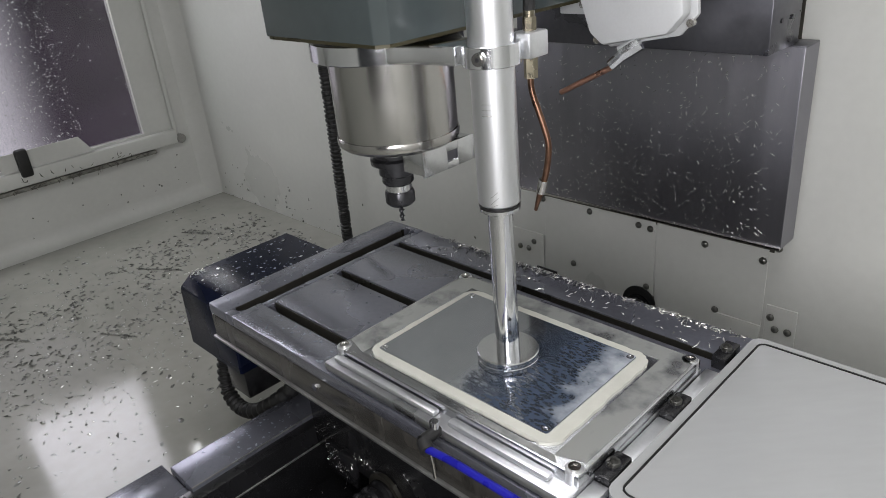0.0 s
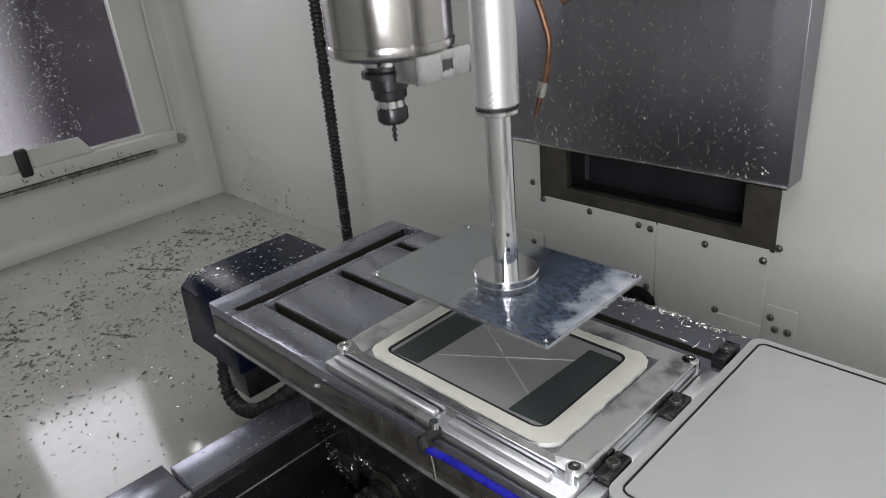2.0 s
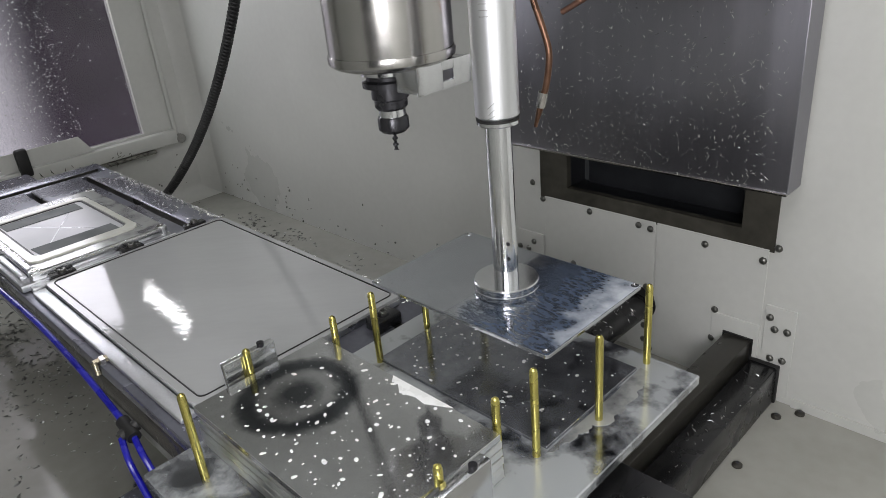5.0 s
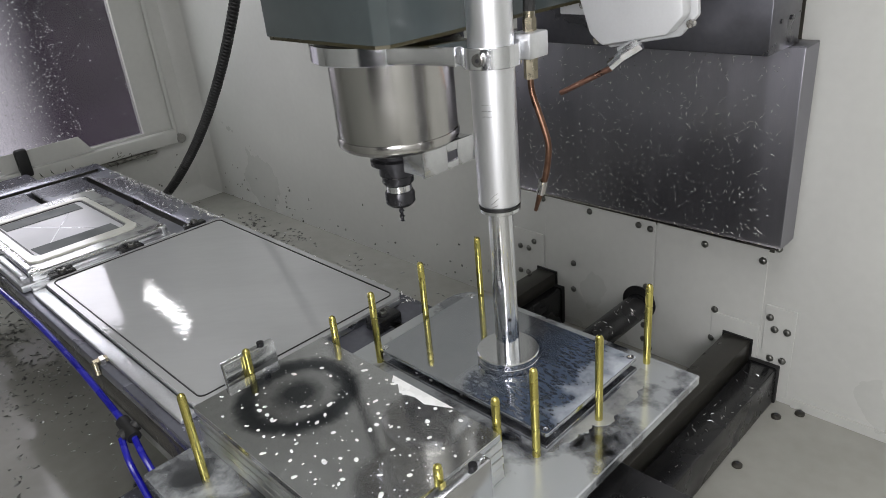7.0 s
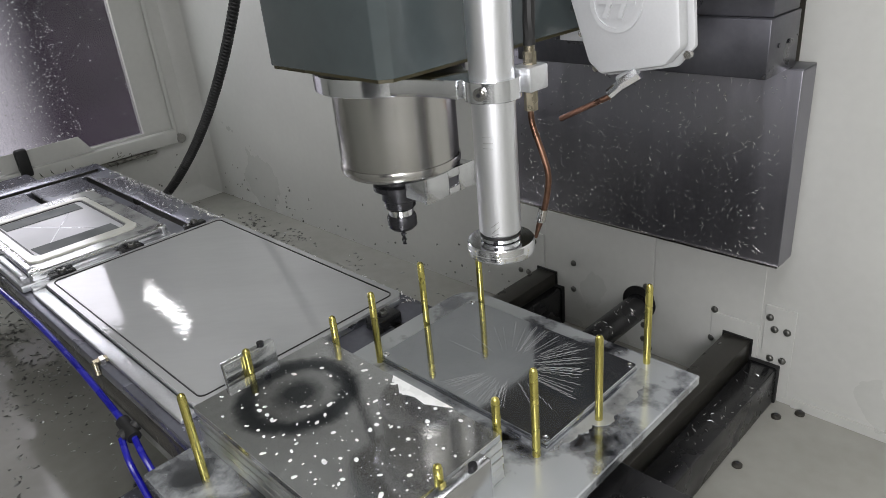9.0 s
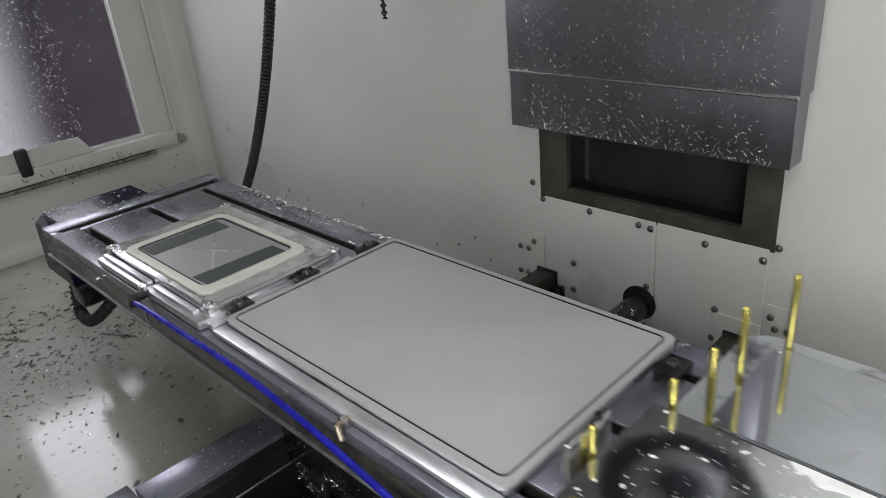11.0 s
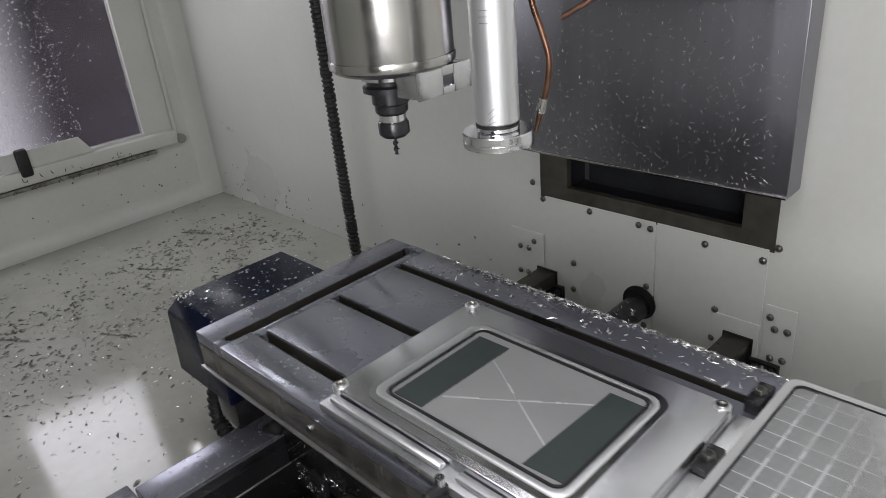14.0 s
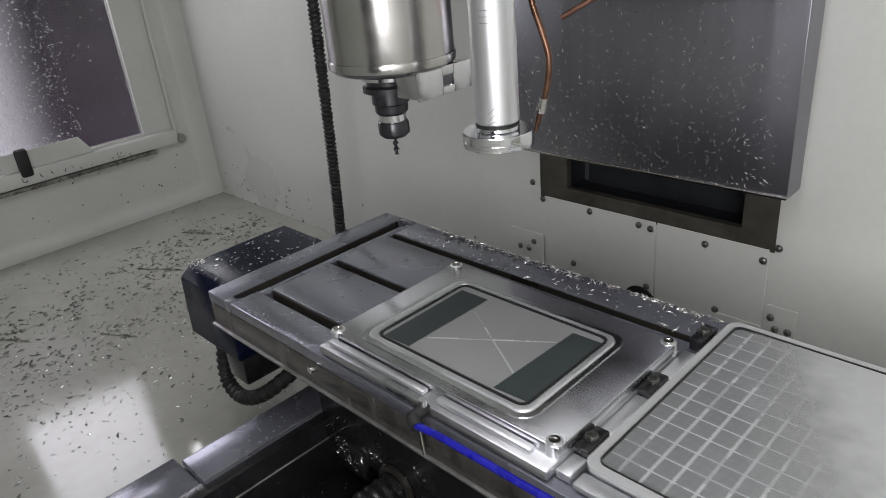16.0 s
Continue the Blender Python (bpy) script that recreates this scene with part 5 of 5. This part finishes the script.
pts = [((rnd.uniform(-0.088, -0.044), rnd.uniform(-0.17, 0.18), 0.0001), 0) for _ in range(70)] + [((rnd.uniform(0.0, 0.19), rnd.uniform(-0.178, -0.136), 0.0001), 0) for _ in range(90)] + \
      [((rnd.uniform(0.0, 0.2), rnd.choice((rnd.uniform(-0.11, -0.012), rnd.uniform(0.012, 0.11))), 0.0011), 0) for _ in range(60)]
ride(stuff("table_drops", *drops(pts, 0.0005, 0.0024, 14, 0.0002), M_DROPG, "pale drops on the iron table", "drops", (0.05, 0, 0)))
pts = [((rnd.uniform(-0.043, 0.018), rnd.uniform(-0.31, -0.1), -0.1999), 0) for _ in range(90)]
slide_drops = stuff("slide_drops", *drops(pts, 0.0006, 0.0020, 15, 0.0003), M_DROPG, "pale drops on the dark slide cover", "drops", (0, -0.2, -0.2))
SADDLE.append(slide_drops)


pts = [((rnd.uniform(PXL + 0.03, PXR - 0.03), PY + 0.006, -0.022 + 0.10 * rnd.random() ** 2), (0, -1, 0)) for _ in range(430)]
low_runs = stuff("panel_runs", *slivers(pts, 0.0040, 0.0006, 17, 0.1), M_CHIP, "bright drops and chips on the lower cover", "drops", (0.22, PY, 0))
pts = [((XL + 0.0305, rnd.uniform(-0.25, 0.36), WZ0 - 0.03 - rnd.random() * 0.02), (1, 0, 0)) for _ in range(22)] + [((XL + 0.0345, rnd.uniform(-0.1, 0.33), WZ0 - 0.056 - rnd.random() * 0.008), (1, 0, 0)) for _ in range(60)]
drops_at = [((XL - 0.0118, 0.16 - abs(rnd.gauss(0, 0.11)), rnd.uniform(-0.07, 0.40)), (1, 0, 0)) for _ in range(420)] + [((XL - 0.0118, rnd.uniform(-0.1, 0.34), rnd.uniform(-0.07, 0.40)), (1, 0, 0)) for _ in range(60)]
stuff("window_drops", *slivers(drops_at, 0.0030, 0.0011, 22, 0.0), M_DROP, "small bright drops on the window glass", "drops")
stuff("sill_grime", *slivers(pts, 0.010, 0.0013, 18, 0.0), M_TAR, "dark greasy grime along the window ledge", "grime")


# ------------------------------------------------------------------ movement
TABLE = [(0, 0, 0), (2.12, 0, 0), (2.2, -0.0175, -0.019), (2.3, -0.058, -0.052), (2.4, -0.097, -0.090), (2.5, -0.134, -0.133), (2.6, -0.171, -0.168),
         (2.7, -0.209, -0.177), (3.0, -0.3216, -0.177), (3.5, -0.5082, -0.177), (4.0, -0.7014, -0.177), (4.2, -0.777, -0.177), (4.5, -0.892, -0.177),
         (4.65, -0.934, -0.177), (10.05, -0.934, -0.177), (10.2, -0.896, -0.140), (10.5, -0.778, -0.055), (10.6, -0.738, -0.0535), (11.3, -0.4595, -0.0535),
         (11.5, -0.3782, -0.0535), (12.0, -0.1799, -0.0535), (12.1, -0.142, -0.0535), (12.2, -0.121, -0.0535), (12.75, -0.1196, -0.0535), (13.0, -0.0793, -0.0535),
         (13.5, 0.0115, -0.0535), (13.8, 0.0665, -0.0535), (13.9, 0.0760, -0.0535), (14.0, 0.0613, -0.0535), (14.5, -0.0265, -0.0535), (14.9, -0.1000, -0.0535),
         (15.05, -0.1175, -0.0535), (15.15, -0.1175, -0.040), (15.4, -0.1175, 0.0115), (15.5, -0.1175, 0.0178), (15.6, -0.1050, 0.0182), (16.0, -0.0359, 0.0185)]
LIFT = [(0, 0), (0.5, 0.0065), (1.5, 0.0194), (1.6, 0.0215), (1.7, 0.032), (1.8, 0.053), (1.9, 0.079), (2.0, 0.1007), (2.1, 0.109), (2.2, 0.1104), (4.6, 0.1104),
        (4.75, 0.105), (6.3, 0.031), (6.5, 0.0215), (7.0, -0.0006), (7.5, -0.025), (7.7, -0.0317), (9.3, -0.0317), (9.45, -0.005), (9.9, 0.19), (10.1, 0.237),
        (12.2, 0.237), (12.3, 0.224), (12.4, 0.192), (12.5, 0.1551), (12.6, 0.118), (12.7, 0.092), (12.8, 0.0846), (16.0, 0.0846)]
STROKE = [(0, 0), (7.2, 0), (7.5, 0.0145), (7.7, 0.0212), (8.25, 0.0212), (8.35, 0.04), (8.5, 0.105), (8.6, 0.138), (8.72, 0.154), (8.8, 0.1592), (9.0, 0.1685), (9.2, 0.169), (16.0, 0.169)]
SAG = [(-0.1, 0.0), (0.0, 0.0), (0.036, -0.006), (0.12, -0.010), (0.3, 0.0), (0.70, 0.026), (0.934, 0.006)]
LAND = -0.0105
LEAN = 0.020   # how far the head drifts sideways for each metre it rises


def at(rows, t):
    for a, b in zip(rows, rows[1:]):
        if a[0] <= t <= b[0]:
            u = (t - a[0]) / (b[0] - a[0])
            return [p + (q - p) * u for p, q in zip(a[1:], b[1:])]
    return list(rows[-1][1:])


def move(ob, rows):
    """Key ob along rows of (seconds, dx, dy, dz), counted from where it stands at the start."""
    b, turn = Vector(ob["base"]), ob.rotation_euler.to_matrix().to_4x4()
    walk(ob, [(t, Matrix.Translation(b + Vector((x, y, z))) @ turn) for t, x, y, z in rows])


def sweep_off(ob, place, t0, seed):
    """A coolant piece leaves its thing in the air blast, goes over the table's back edge and comes to rest on the floor under it."""
    r = random.Random(seed)
    x, y = at(TABLE, t0)
    p = Vector(place)
    rest = Vector((r.uniform(0.60, 0.95), r.uniform(0.14, 0.30), ZF + 0.001))
    ride_at = Vector((x, y, 0))
    edge = Vector((p.x + x + r.uniform(0.05, 0.15), 0.26 + r.uniform(0, 0.06), r.uniform(0.0, 0.03)))
    rows = [(0.0, Vector()), (t0, Vector()), (t0 + 0.05, (edge - p - ride_at) * 0.45 + Vector((0, 0, 0.015))), (t0 + 0.11, edge - p - ride_at)]
    rows += [(t0 + 0.27, rest - p - Vector((*at(TABLE, t0 + 0.27), 0)))]
    rows += [(t, rest - p - Vector((a, b, 0))) for t, a, b in TABLE if t > t0 + 0.3]
    walk(ob, [(t, Matrix.Translation(v)) for t, v in rows])


def motions():
    for ob in RIDE:
        move(ob, [(t, x, y, 0) for t, x, y in TABLE])
    for ob in SADDLE:
        move(ob, [(t, 0, y, 0) for t, x, y in TABLE])
    for ob in HEAD:
        k = LEAN if ob in (spindle, grip, noz, wb) else 0.0
        move(ob, [(t, k * z, k * z, z) for t, z in LIFT])
    walk(plunger, [(t, pose(0, 0, z)) for t, z in STROKE])
    low = [(t, min(z, 0.131)) for t, z in LIFT]
    for ob in (z2, low_runs):
        move(ob, [(t, 0, 0, z) for t, z in low])
    rows = [(t, LEAN * z, LEAN * z, z) for t, z in LIFT if t < 7.15] + [(7.21, 0, 0, LAND)]
    rows += [(t, x + 0.934, y + 0.177, LAND) for t, x, y in TABLE if t > 10]
    move(work, rows)
    for k, (ob, d, far) in enumerate(RUNS):
        go = 8.54 + 0.01 * (k % 5)
        walk(ob, [(0.0, pose(0, 0, 0)), (go, pose(0, 0, 0)), (go + 0.07, pose(d.x * far * 0.45, d.y * far * 0.45, 0)), (go + 0.25, pose(d.x * far, d.y * far, 0)), (16.0, pose(d.x * far, d.y * far, 0))])
    for k, (ob, t0) in enumerate(SKIN):
        rows = [(0.0, 0, 0, 0), (t0, 0, 0, 0), (t0 + 0.06, 0.07, 0.0, 0.002), (t0 + 0.11, 0.17, 0.02, -0.02), (t0 + 0.21, 0.06, 0.03, -0.355)]
        rows += [(t, 0.06 - x - 0.934, 0.03 - y - 0.177, -0.355) for t, x, y in TABLE if t > 10]
        walk(ob, [(t, pose(x, y, z)) for t, x, y, z in rows])
    for k, (ob, place, t0) in enumerate(FLY):
        sweep_off(ob, place, t0, k)
    base = Vector(hang["base"])
    for k, o in enumerate(LINKS):
        u = k / (NL - 1)
        rows = []
        for t, x, y in TABLE:
            p0, p2 = Vector((-0.425 + x * 0.95 + at(SAG, -x)[0] - 0.35 * max(y, -0.055), 0.32 + y * 0.6, -0.26)), Vector((-0.36, 0.30, 1.15))
            p1 = Vector((-0.395 + x * 0.08, 0.31 + y * 0.2, 0.22))
            p = p0 * (1 - u) ** 2 + p1 * 2 * u * (1 - u) + p2 * u * u
            d = (p1 - p0) * (1 - u) + (p2 - p1) * u
            rows.append((t, Matrix.Translation(p - base) @ Vector(d).to_track_quat("Z", "Y").to_matrix().to_4x4()))
        walk(o, rows)


motions()
